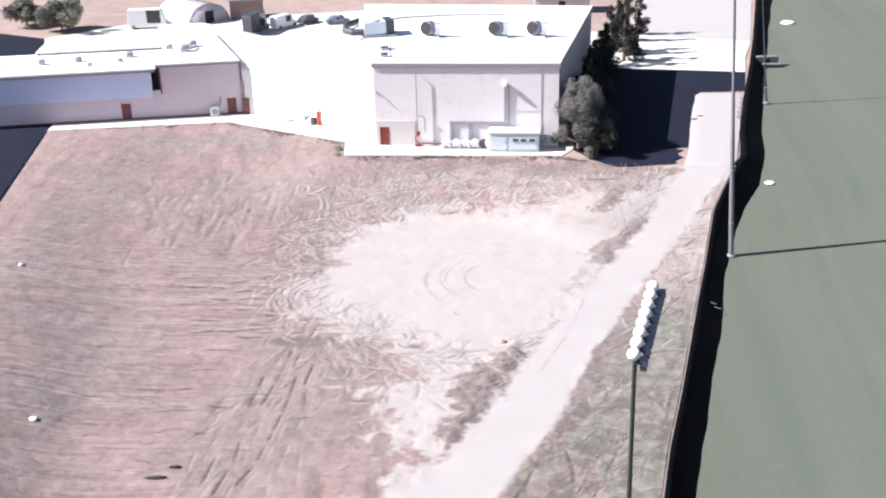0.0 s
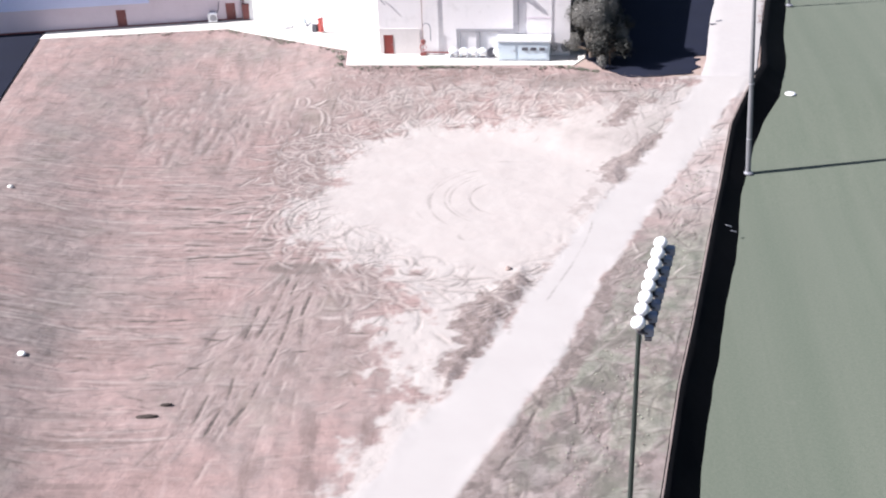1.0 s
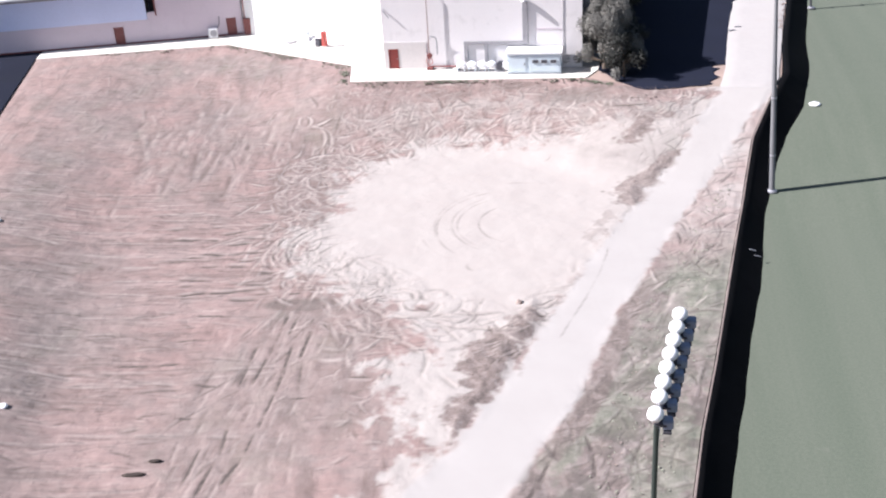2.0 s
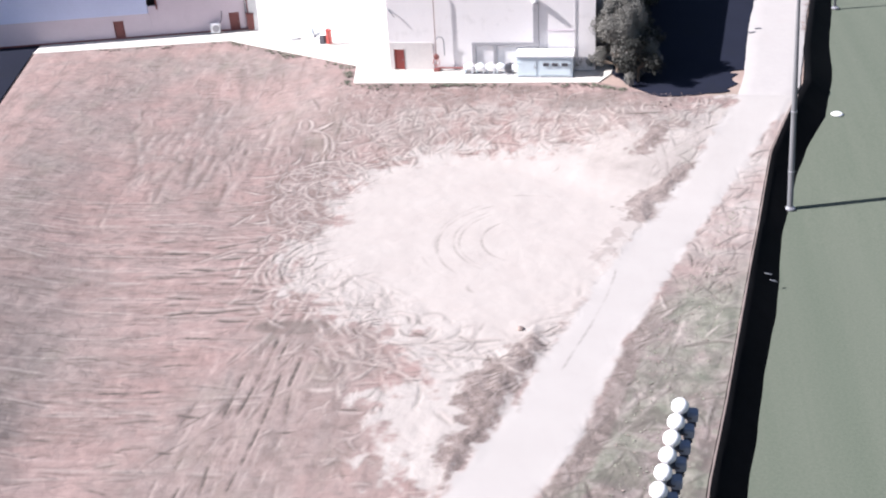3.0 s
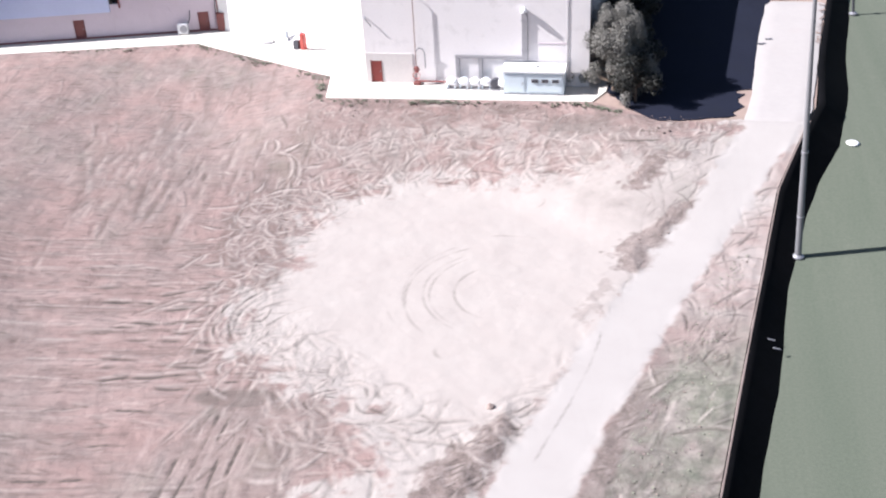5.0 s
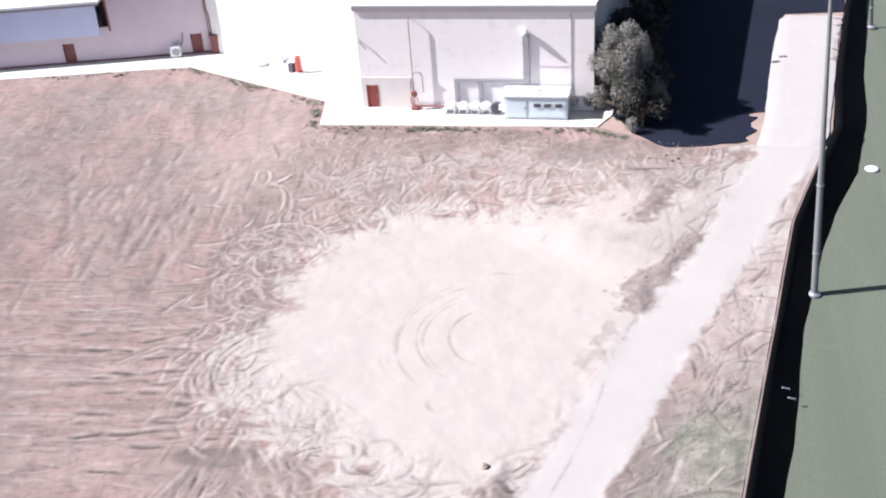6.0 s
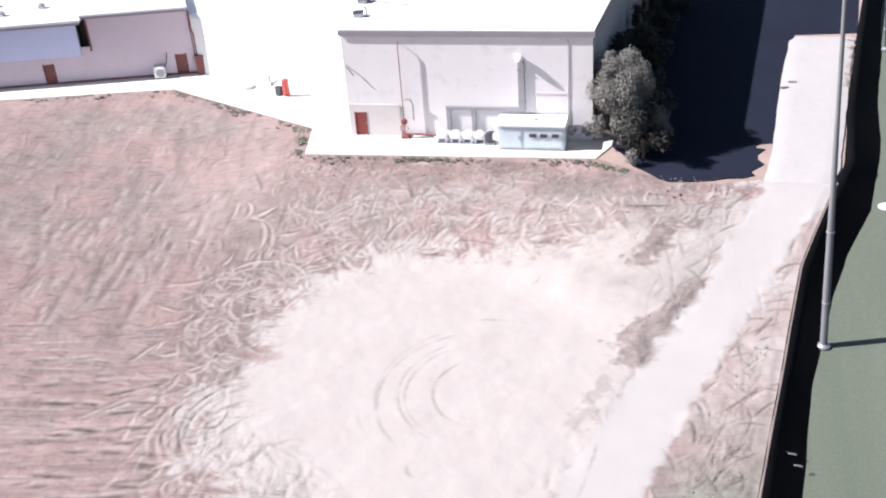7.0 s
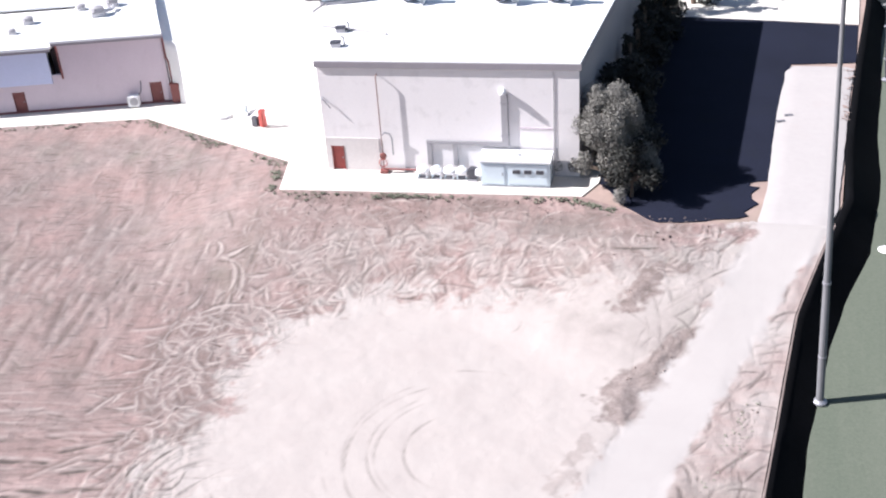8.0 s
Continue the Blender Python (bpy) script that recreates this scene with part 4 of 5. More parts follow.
# ------------------------------------------------------------------ warehouse
def warehouse():
    w = thing("warehouse", "tall pale grey warehouse with a white flat roof", "warehouse")
    F = [(0, 0), (21, 0), (24.6, 35.5), (-8.0, 38.0)]
    H = 9.15
    front = part("wall_front", slab_wall(F[0], F[1], 0, H, 0.3, [(0.55, 1.55, 0.0, 2.15)]), M["wall"], w)
    part("wall_side", slab_wall(F[1], F[2], 0, H, 0.3), M["wall_side"], w, "grey side wall with its shade in the colour")
    part("wall_back", slab_wall(F[2], F[3], 0, H, 0.3), M["wall"], w)
    part("wall_west", slab_wall(F[3], F[0], 0, H, 0.3), M["wall"], w)
    O = [(-0.1, -0.1), (21.1, -0.1), (24.7, 35.6), (-8.1, 38.1)]
    part("roof", prism(O, H + 0.02, 9.65), M["white_roof"], w, "white sheet roof")
    # sheet fascia under the roof edge
    part("fascia", box((-0.12, -0.16, 9.05), (21.12, -0.104, 9.54)), M["fascia"], w, "dull grey sheet fascia")
    sf = slab_wall((21.18, -0.16), (24.78, 35.6), 9.05, 9.54, 0.06)
    part("fascia", sf, M["fascia"], w)
    # low tan plinth on the front, west of the riser
    part("plinth", box((0.02, -0.06, 0.0), (0.54, -0.004, 2.9)), M["tan"], w, "tan plastered plinth")
    part("plinth", box((1.56, -0.06, 0.0), (4.6, -0.004, 2.9)), M["tan"], w)
    part("plinth", box((0.54, -0.06, 2.16), (1.56, -0.004, 2.9)), M["tan"], w)
    d = part("door", box((0.6, 0.08, 0.0), (1.5, 0.14, 2.12), 0.01), M["red"], w, "red steel door")
    part("door_frame", box((0.5, -0.09, 0), (0.6, 0.1, 2.2)), M["redbrown"], d)
    part("door_frame", box((1.5, -0.09, 0), (1.6, 0.1, 2.2)), M["redbrown"], d)
    part("handle", box((1.36, 0.0, 1.0), (1.42, 0.08, 1.14)), M["steel"], d)
    part("downpipe", tube([(19.0, -0.035, 8.9), (19.0, -0.035, 3.0), (19.0, -0.035, 0.1)], 0.026), M["grey_duct"], w)
    # small bracket on the west edge of the front, with its own shadow
    part("bracket", tube([(0.25, -0.02, 6.4), (0.3, -0.22, 6.35), (0.9, -0.26, 5.6)], 0.05), M["steel"], w)
    part("ledge", box((16.3, -0.03, 4.05), (18.9, -0.004, 4.2)), M["mauve"], w, "thin dull pink ledge")
    return w


warehouse()


def riser():
    r = thing("pipe_riser", "tall dark pipe riser with a valve against the wall", "pipe", (4.95, -0.34, 0))
    part("pipe", tube([(0, 0, 0.05), (0, 0, 4), (0, 0, 8.3), (0.02, 0.08, 8.5), (0.04, 0.32, 8.55)], 0.045), M["rust"], r, "rust-brown pipe")
    part("branch", tube([(0.02, 0, 3.3), (0.3, -0.05, 3.6), (0.7, 0.0, 3.5), (0.85, 0.1, 3.1), (0.85, 0.1, 1.6)], 0.06), M["steel"], r)
    v = part("valve", lathe([(0.05, -0.12), (0.26, -0.1), (0.3, 0), (0.26, 0.1), (0.05, 0.12)], 14, at=(0.05, -0.12, 1.55), axis=(0, 1, 0)), M["redbrown"], r, "rust-brown valve body")
    part("wheel", tube([(0.05 + 0.34 * math.cos(a), -0.3, 1.0 + 0.34 * math.sin(a)) for a in (math.tau * k / 14 for k in range(15))], 0.035, 6), M["red"], v)
    part("foot", box((-0.3, -0.3, 0), (0.35, 0.3, 0.25), 0.03), M["redbrown"], r)
    part("low_pipe", tube([(0.1, 0.0, 0.32), (2.0, 0.05, 0.3), (3.0, 0.05, 0.28)], 0.09), M["redbrown"], r)


riser()


def exhaust():
    e = thing("exhaust_duct", "grey metal exhaust duct with white cap and branch pipes", "duct", (0, -0.25, 0))
    part("flue", box((14.86, 0.09, 2.5), (15.42, 0.247, 7.1), 0.04), M["grey_duct"], e)
    part("cap", lathe([(0.2, 0), (0.3, 0.02), (0.3, 0.25), (0.1, 0.48)], 16, at=(15.1, -0.06, 7.1)), M["white"], e, "white rain cap")
    part("header", box((8.62, 0.11, 2.58), (14.86, 0.245, 2.9), 0.03), M["grey_duct"], e)
    for x in (8.85, 11.0):
        part("drop_pipe", box((x - 0.2, 0.10, 0.7), (x + 0.2, 0.246, 2.58), 0.03), M["grey_duct"], e)
    for z in (3.4, 6.2):
        part("clamp", box((14.8, 0.07, z), (15.48, 0.243, z + 0.08)), M["steel"], e)


exhaust()


def pump_unit():
    p = thing("pump_unit", "white horizontal pump unit on a skid", "pump", group="pumps by the wall")
    part("skid", box((-0.5, -0.35, 0.0), (0.5, 0.35, 0.1), 0.02), M["steel"], p)
    part("tank", lathe([(0.1, -0.5), (0.26, -0.46), (0.33, -0.36), (0.33, 0.36), (0.26, 0.46), (0.1, 0.5)], 16, at=(0, 0, 0.62), axis=(1, 0, 0)), M["white"], p, "white domed shell", True)
    part("motor", lathe([(0.08, -0.2), (0.2, -0.16), (0.2, 0.2), (0.1, 0.3)], 12, at=(0.5, -0.2, 0.42), axis=(0, 1, 0)), M["grey_duct"], p)
    part("flange", lathe([(0.17, -0.05), (0.24, -0.05), (0.24, 0.05), (0.17, 0.05)], 12, at=(0, 0.1, 0.95)), M["ltblue"], p)
    part("leg", box((-0.4, -0.35, 0.1), (-0.3, 0.35, 0.45)), M["ltblue"], p)
    part("leg", box((0.3, -0.35, 0.1), (0.4, 0.35, 0.45)), M["ltblue"], p)
    return p


pump = pump_unit()
pump.matrix_basis = pose(8.4, -1.0, 0)
for x in (9.55, 10.6, 11.6):
    copy_thing(pump, pose(x, -1.0, 0, 0, 0, 0 if x < 11 else 8))
motor = thing("fan_motor", "dark round fan motor beside the white pumps", "motor", (12.55, -1.15, 0))
part("housing", lathe([(0.2, -0.3), (0.48, -0.25), (0.5, 0.2), (0.3, 0.32)], 14, at=(0, 0, 0.62), axis=(0, 1, 0)), M["dark_steel"], motor)
part("base", box((-0.4, -0.4, 0), (0.4, 0.4, 0.14), 0.02), M["steel"], motor)


def cabinet():
    c = thing("equipment_cabin", "light blue equipment cabin with a white lid", "cabin", (13.4, -2.2, 0))
    part("body", box((0, 0, 0.08), (5.5, 1.9, 2.1), 0.03), M["ltblue"], c)
    part("lid", box((-0.15, -0.15, 2.1), (5.62, 2.0, 2.34), 0.05), M["white"], c, "white overhanging lid")
    part("skirt", box((-0.05, -0.06, 0.0), (5.55, 1.95, 0.09)), M["steel"], c)
    part("front_panel", box((2.2, -0.05, 0.3), (5.3, -0.004, 1.95), 0.02), M["ltblue"], c)
    for x in (2.55, 3.45, 4.4):
        l = part("louvre", box((x, -0.09, 1.2), (x + 0.62, -0.052, 1.55), 0.01), M["steel"], c, "dark grey louvre")
        for k in range(3):
            part("slat", box((x + 0.04, -0.13, 1.24 + 0.1 * k), (x + 0.58, -0.085, 1.29 + 0.1 * k)), M["dark_steel"], l)
    part("door", box((0.25, -0.05, 0.25), (1.9, -0.004, 1.95), 0.02), M["ltblue"], c)
    part("handle", box((1.7, -0.1, 1.0), (1.76, -0.05, 1.25)), M["steel"], c)
    part("vent_cap", lathe([(0.08, 0), (0.2, 0.05), (0.18, 0.22), (0.05, 0.28)], 12, at=(2.9, 0.9, 2.34)), M["white"], c)
    # end duct towards the pumps
    part("end_duct", tube([(0.05, 0.9, 0.7), (-0.6, 0.9, 0.75)], 0.3, 12), M["white"], c)


cabinet()


def roof_fan():
    f = thing("roof_fan", "round dark-mouthed fan with its duct on the white roof", "roof fan", group="fans on the roof")
    part("curb", box((-0.95, -0.8, 0), (1.0, 0.8, 0.25), 0.02), M["white"], f)
    part("cowl", lathe([(0.42, -0.6), (0.86, -0.52), (0.92, 0.35), (0.6, 0.65)], 16, at=(-0.35, 0, 1.15), axis=(-0.5, -0.85, 0.1)), M["bluegrey"], f, "blue-grey round cowl")
    part("mouth", lathe([(0.05, 0), (0.78, 0.0), (0.78, 0.05), (0.05, 0.05)], 16, at=(-0.66, -0.53, 1.21), axis=(-0.5, -0.85, 0.1)), M["dark"], f, "fan mouth disc with its inner shade painted in")
    part("outlet", box((0.5, -0.4, 0.25), (1.1, 0.4, 1.7), 0.05), M["white"], f)
    part("hood", box((0.45, -0.45, 1.7), (1.5, 0.45, 1.85), 0.03), M["duct"], f)
    part("stay", tube([(-0.8, 0.5, 0.1), (-0.4, 0.3, 0.9)], 0.05, 6), M["steel"], f)
    return f


fan = roof_fan()
fan.matrix_basis = pose(4.9, 14.2, 9.65)
for x, y, r in ((13.3, 14.1, 4), (18.0, 14.1, -3), (-2.2, 15.6, 10)):
    copy_thing(fan, pose(x, y, 9.65, 0, 0, r))


def chiller():
    c = thing("rooftop_chiller", "large pale rooftop chiller with dark pipework", "chiller", (-2.6, 16.0, 9.65), 20)
    part("body", box((-1.6, -2.0, 0.3), (1.2, 1.8, 1.9), 0.08), M["ltblue"], c, "pale blue casing")
    part("frame", box((-1.8, -2.2, 0), (2.4, 2.0, 0.3), 0.02), M["steel"], c)
    for y in (-1.1, 0.7):
        part("fan_ring", lathe([(0.65, 0), (0.72, 0), (0.72, 0.22), (0.6, 0.28)], 16, at=(-0.2, y, 1.9)), M["white"], c)
    part("panel", box((1.25, -1.7, 0.3), (2.3, 1.4, 1.9), 0.03), M["dark_steel"], c, "dark end panel")
    part("duct", tube([(-1.6, -1.4, 0.7), (-2.8, -1.0, 0.6), (-3.6, 0.8, 0.6), (-3.0, 4.0, 0.6), (-1.0, 6.5, 0.6)], 0.42, 10), M["dark_steel"], c, "dark lagged duct")
    part("pipe", tube([(-1.2, -1.8, 0.2), (-2.6, -4.0, 0.12), (-2.0, -8.0, 0.12), (2.0, -11.0, 0.12), (3.2, -12.0, 0.12)], 0.10, 8), M["grey_duct"], c)
    part("pipe", tube([(-3.4, 1.5, 0.3), (0.5, 8.0, 0.15), (6.0, 9.5, 0.15), (12.0, 9.0, 0.15), (19.0, 6.5, 0.15)], 0.12, 8), M["grey_duct"], c)


chiller()
for k, (x, y) in enumerate(((0.9, 3.0), (0.3, 6.6))):
    h = thing("roof_hatch", "small dark hatch on the white roof", "roof hatch", (x, y, 9.65), 10, "hatches on the roof")
    part("curb", box((-0.4, -0.35, 0), (0.4, 0.35, 0.35), 0.02), M["steel"], h)
    part("lid", box((-0.45, -0.4, 0.35), (0.45, 0.4, 0.45), 0.02), M["dark_steel"], h)
    part("vent", tube([(0.7, 0, 0), (0.7, 0, 0.7), (0.5, 0, 0.85)], 0.08, 8), M["steel"], h)


# ------------------------------------------------------------------ low hall
def low_hall():
    h = thing("low_hall", "long low hall with blue and mauve wall panels", "hall", (-19.9, 13.6, 0), 14)
    part("wall_front", slab_wall((-10.1, 0), (0, 0), 0, 6.7, 0.3, [(-1.9 + 10.1, -0.8 + 10.1, 0, 2.1)]), M["mauve"], h, "mauve-grey panel wall")
    part("wall_lower", slab_wall((-62, 0), (-10.9, 0), 0, 2.75, 0.3, [(62 - 15.2, 62 - 14.1, 0, 2.1)]), M["mauve"], h)
    part("wall_upper", slab_wall((-62, -0.06), (-11.1, -0.06), 2.76, 6.2, 0.3), M["blue_panel"], h, "pale blue upper wall panels")
    part("wall_recess", box((-10.9, 0.9, 0), (-10.1, 1.1, 6.5)), M["dark"], h, "recess between the two walls, its shade painted near-black")
    part("wall_step", box((-11.05, 0.0, 2.76), (-10.1, 0.3, 3.6)), M["mauve"], h)
    part("wall_step", box((-10.895, 0.02, 0), (-10.105, 0.28, 2.75)), M["mauve"], h)
    part("wall_side", slab_wall((0, 0), (-5.0, 21), 0, 6.7, 0.3), M["mauve"], h)
    part("wall_back", slab_wall((-5.0, 21), (-27, 21), 0, 6.6, 0.3), M["mauve"], h)
    part("wall_back", slab_wall((-27.3, 12), (-62, 12), 0, 6.1, 0.3), M["mauve"], h)
    part("wall_west", slab_wall((-62, 12), (-62, 0), 0, 6.1, 0.3), M["mauve"], h)
    part("wall_return", slab_wall((-27, 21), (-27, 12), 0, 6.6, 0.3), M["mauve"], h)
    part("roof", prism([(-10.5, -0.2), (0.15, -0.2), (-4.9, 21.3), (-27.4, 21.3), (-27.4, 11.5), (-10.5, 11.5)], 6.7, 6.95), M["white_roof"], h, "white sheet roof")
    part("roof", prism([(-62.3, -0.35), (-10.51, -0.35), (-10.51, 11.49), (-27.41, 11.49), (-27.41, 12.3), (-62.3, 12.3)], 6.2, 6.5), M["white_roof"], h)
    part("gutter", box((-62, -0.5, 6.05), (-10.55, -0.36, 6.3)), M["fascia"], h)
    part("gutter", box((-10.4, -0.34, 6.55), (0.2, -0.21, 6.78)), M["fascia"], h)
    part("kerb", box((-62, -0.16, 0.0), (0.0, -0.004, 0.16)), M["redbrown"], h, "dark red skirting strip")
    for s, w in ((-14.65, 1.0), (-1.35, 1.0)):
        d = part("door", box((s - w / 2, 0.08, 0), (s + w / 2, 0.14, 2.08), 0.01), M["redbrown"], h, "red-brown steel door")
        part("door_frame", box((s - w / 2 - 0.07, -0.09, 0), (s - w / 2, 0.1, 2.14)), M["redbrown"], d)
        part("door_frame", box((s + w / 2, -0.09, 0), (s + w / 2 + 0.07, 0.1, 2.14)), M["redbrown"], d)
        part("handle", box((s + w / 2 - 0.16, 0.0, 1.0), (s + w / 2 - 0.1, 0.08, 1.12)), M["steel"], d)
    part("downpipe", tube([(0.12, -0.1, 6.6), (0.12, -0.1, 4.5), (0.3, -0.12, 4.2), (0.3, -0.12, 0.1)], 0.1, 8), M["redbrown"], h, "red-brown downpipe")
    part("downpipe", tube([(-10.0, -0.1, 6.5), (-10.0, -0.1, 3.2)], 0.1, 8), M["redbrown"], h)
    part("patch", box((-6.4, -0.03, 1.9), (-4.8, -0.004, 3.0)), M["mauve"], h)
    return h


low_hall()


def on_hall(u, v, z=0.0):
    c, s = math.cos(radians(14)), math.sin(radians(14))
    return (-19.9 + u * c - v * s, 13.6 + u * s + v * c, z)


ac = thing("air_conditioner", "white air conditioner standing at the hall wall", "air conditioner", on_hall(-3.6, -0.6), 14)
part("case", box((-0.55, -0.4, 0.1), (0.55, 0.4, 1.15), 0.05), M["white"], ac)
part("fan_grille", lathe([(0.05, 0), (0.4, 0), (0.4, 0.04), (0.05, 0.04)], 16, at=(0.1, -0.4, 0.65), axis=(0, -1, 0)), M["steel"], ac)
part("hose", tube([(0.5, 0.2, 1.0), (0.8, 0.35, 1.5), (0.9, 0.5, 2.4)], 0.05, 6), M["dark_steel"], ac)
part("foot", box((-0.5, -0.35, 0), (-0.35, 0.35, 0.1)), M["steel"], ac)
part("foot", box((0.35, -0.35, 0), (0.5, 0.35, 0.1)), M["steel"], ac)
crate = thing("locker", "red-brown steel locker at the end of the hall", "locker", on_hall(0.45, -0.1), 14)
part("frame", box((-0.35, -0.45, 0), (0.5, 0.6, 1.9), 0.03), M["redbrown"], crate)
part("cover", box((-0.4, -0.5, 1.9), (0.55, 0.65, 2.0), 0.02), M["redbrown"], crate)

vent_spots = ((-6.6, 10.0, 1.0), (-7.4, 7.0, 1.1), (-9.6, 9.4, 0.7), (-14.6, 7.5, 0.85), (-15.4, 4.6, 0.6), (-21.0, 6.2, 0.8), (-25.5, 5.6, 0.8), (-31, 4.5, 0.7), (-19.0, 3.0, 0.55))
for u, v, s in vent_spots:
    z = 6.95 if (u > -10.5 or v > 11.6) else 6.5
    rv = thing("roof_vent", "low weathered vent on the white hall roof", "roof vent", on_hall(u, v, z), 14 + 20 * s, "vents on the hall roof")
    part("curb", box((-0.6 * s, -0.5 * s, 0), (0.6 * s, 0.5 * s, 0.35 * s), 0.02), M["duct"], rv)
    part("hood", lathe([(0.45 * s, 0), (0.7 * s, 0.1 * s), (0.62 * s, 0.45 * s), (0.15 * s, 0.62 * s)], 12, at=(0, 0, 0.35 * s)), M["grey_duct"], rv)
    if s > 1:
        part("side_duct", tube([(0.4 * s, 0, 0.3 * s), (1.4 * s, 0.3, 0.3 * s), (1.7 * s, 1.2, 0.3 * s)], 0.2, 8), M["duct"], rv)


def shadow_fill_beside_hall():
    """An added white slope beside the end of the low hall that takes up the hall's cast shadow, its foot splayed out
    over the apron.
    """
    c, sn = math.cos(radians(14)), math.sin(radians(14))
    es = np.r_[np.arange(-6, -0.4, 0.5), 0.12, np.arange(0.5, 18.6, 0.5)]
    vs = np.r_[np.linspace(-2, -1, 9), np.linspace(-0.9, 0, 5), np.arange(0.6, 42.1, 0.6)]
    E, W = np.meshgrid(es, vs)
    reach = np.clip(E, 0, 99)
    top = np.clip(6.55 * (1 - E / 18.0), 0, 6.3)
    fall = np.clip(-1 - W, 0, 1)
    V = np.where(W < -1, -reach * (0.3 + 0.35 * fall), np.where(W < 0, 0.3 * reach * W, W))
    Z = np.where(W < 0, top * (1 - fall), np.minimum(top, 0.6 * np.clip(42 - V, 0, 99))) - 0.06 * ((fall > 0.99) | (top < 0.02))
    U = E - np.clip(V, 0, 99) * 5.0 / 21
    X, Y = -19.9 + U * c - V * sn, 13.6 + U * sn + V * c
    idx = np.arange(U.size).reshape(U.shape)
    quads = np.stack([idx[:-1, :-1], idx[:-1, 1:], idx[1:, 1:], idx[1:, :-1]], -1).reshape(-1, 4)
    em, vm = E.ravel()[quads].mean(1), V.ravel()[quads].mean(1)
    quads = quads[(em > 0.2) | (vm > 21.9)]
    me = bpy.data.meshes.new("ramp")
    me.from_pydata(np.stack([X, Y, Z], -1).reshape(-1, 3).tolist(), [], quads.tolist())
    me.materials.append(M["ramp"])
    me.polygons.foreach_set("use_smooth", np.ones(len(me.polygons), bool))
    return tagged(new("shadow_fill_slope", me), "white slope added beside the low hall to keep its shadow off the apron", "ramp", kind="structure")


shadow_fill_beside_hall()

# ------------------------------------------------------------------ plaza things
hyd = thing("hose_station", "red hose cabinet on the concrete apron", "hose cabinet", (-8.6, 8.0, 0), -20)
part("cabinet", box((-0.2, -0.25, 0.1), (0.28, 0.3, 1.75), 0.03), M["red"], hyd, "bright red steel box")
part("door", box((-0.16, -0.29, 0.2), (0.24, -0.25, 1.65), 0.01), M["red"], hyd)
part("plinth", box((-0.4, -0.35, 0), (0.45, 0.4, 0.1)), M["concrete"], hyd)
part("board", box((-1.1, -0.3, 0.0), (-0.4, 0.2, 0.95), 0.05), M["dark_steel"], hyd, "dark pump box")
post = thing("lamp_post", "thin pale post on the concrete apron", "post", (-11.0, 10.6, 0))
part("shaft", tube([(0, 0, 0), (0, 0, 2.0), (0, 0, 3.4)], [0.07, 0.06, 0.05], 8), M["duct"], post)
part("base", lathe([(0.25, 0), (0.25, 0.1), (0.1, 0.22)], 12), M["steel"], post)
part("box", box((-0.35, -0.2, 0.3), (-0.08, 0.1, 1.1), 0.03), M["ltblue"], post)
cover = thing("manhole_ring", "low grey ring of a manhole on the apron", "manhole", (-13.3, 10.0, 0))
part("ring", lathe([(0.5, 0), (0.75, 0), (0.72, 0.25), (0.5, 0.28)], 18), M["duct"], cover)
part("lid", lathe([(0.05, 0.16), (0.5, 0.16), (0.5, 0.22), (0.05, 0.22)], 18), M["tan"], cover)


# ------------------------------------------------------------------ poles
def net_pole(base, top, label, g, mat):
    p = thing("tall_pole", label, "pole", base, 0, "poles along the bank")
    t = Vector(top) - Vector(base)
    part("shaft", tube([t * k for k in (-0.02, 0.15, 0.35, 0.6, 0.8, 1.0)], [g * r for r in (0.24, 0.24, 0.20, 0.14, 0.13, 0.12)], 12), mat, p)
    part("footing", lathe([(0.45, 0), (0.45, 0.12), (0.26, 0.25)], 14), M["steel"], p)
    part("cap", lathe([(0.14, 0), (0.16, 0.05), (0.06, 0.14)], 10, at=t), M["steel"], p)
    for k in (0.12, 0.3):
        part("collar", lathe([(0.23, -0.06), (0.26, -0.06), (0.26, 0.06), (0.23, 0.06)], 12, at=t * k), M["steel"], p)
    return p


net_pole((37.9, -22.3, float(field_z(-22.3))), (36.6, -20.4, 24), "tall leaning grey pole at the foot of the bank", 1.0, M["pole"])
# unseen pole, added thin and dark to cast the second line on the turf
net_pole((47.8, 25.7, -1.6), (45.9, 26.4, 16), "thin dark pole added at the bank to cast a second shadow line", 0.55, M["dark_steel"])


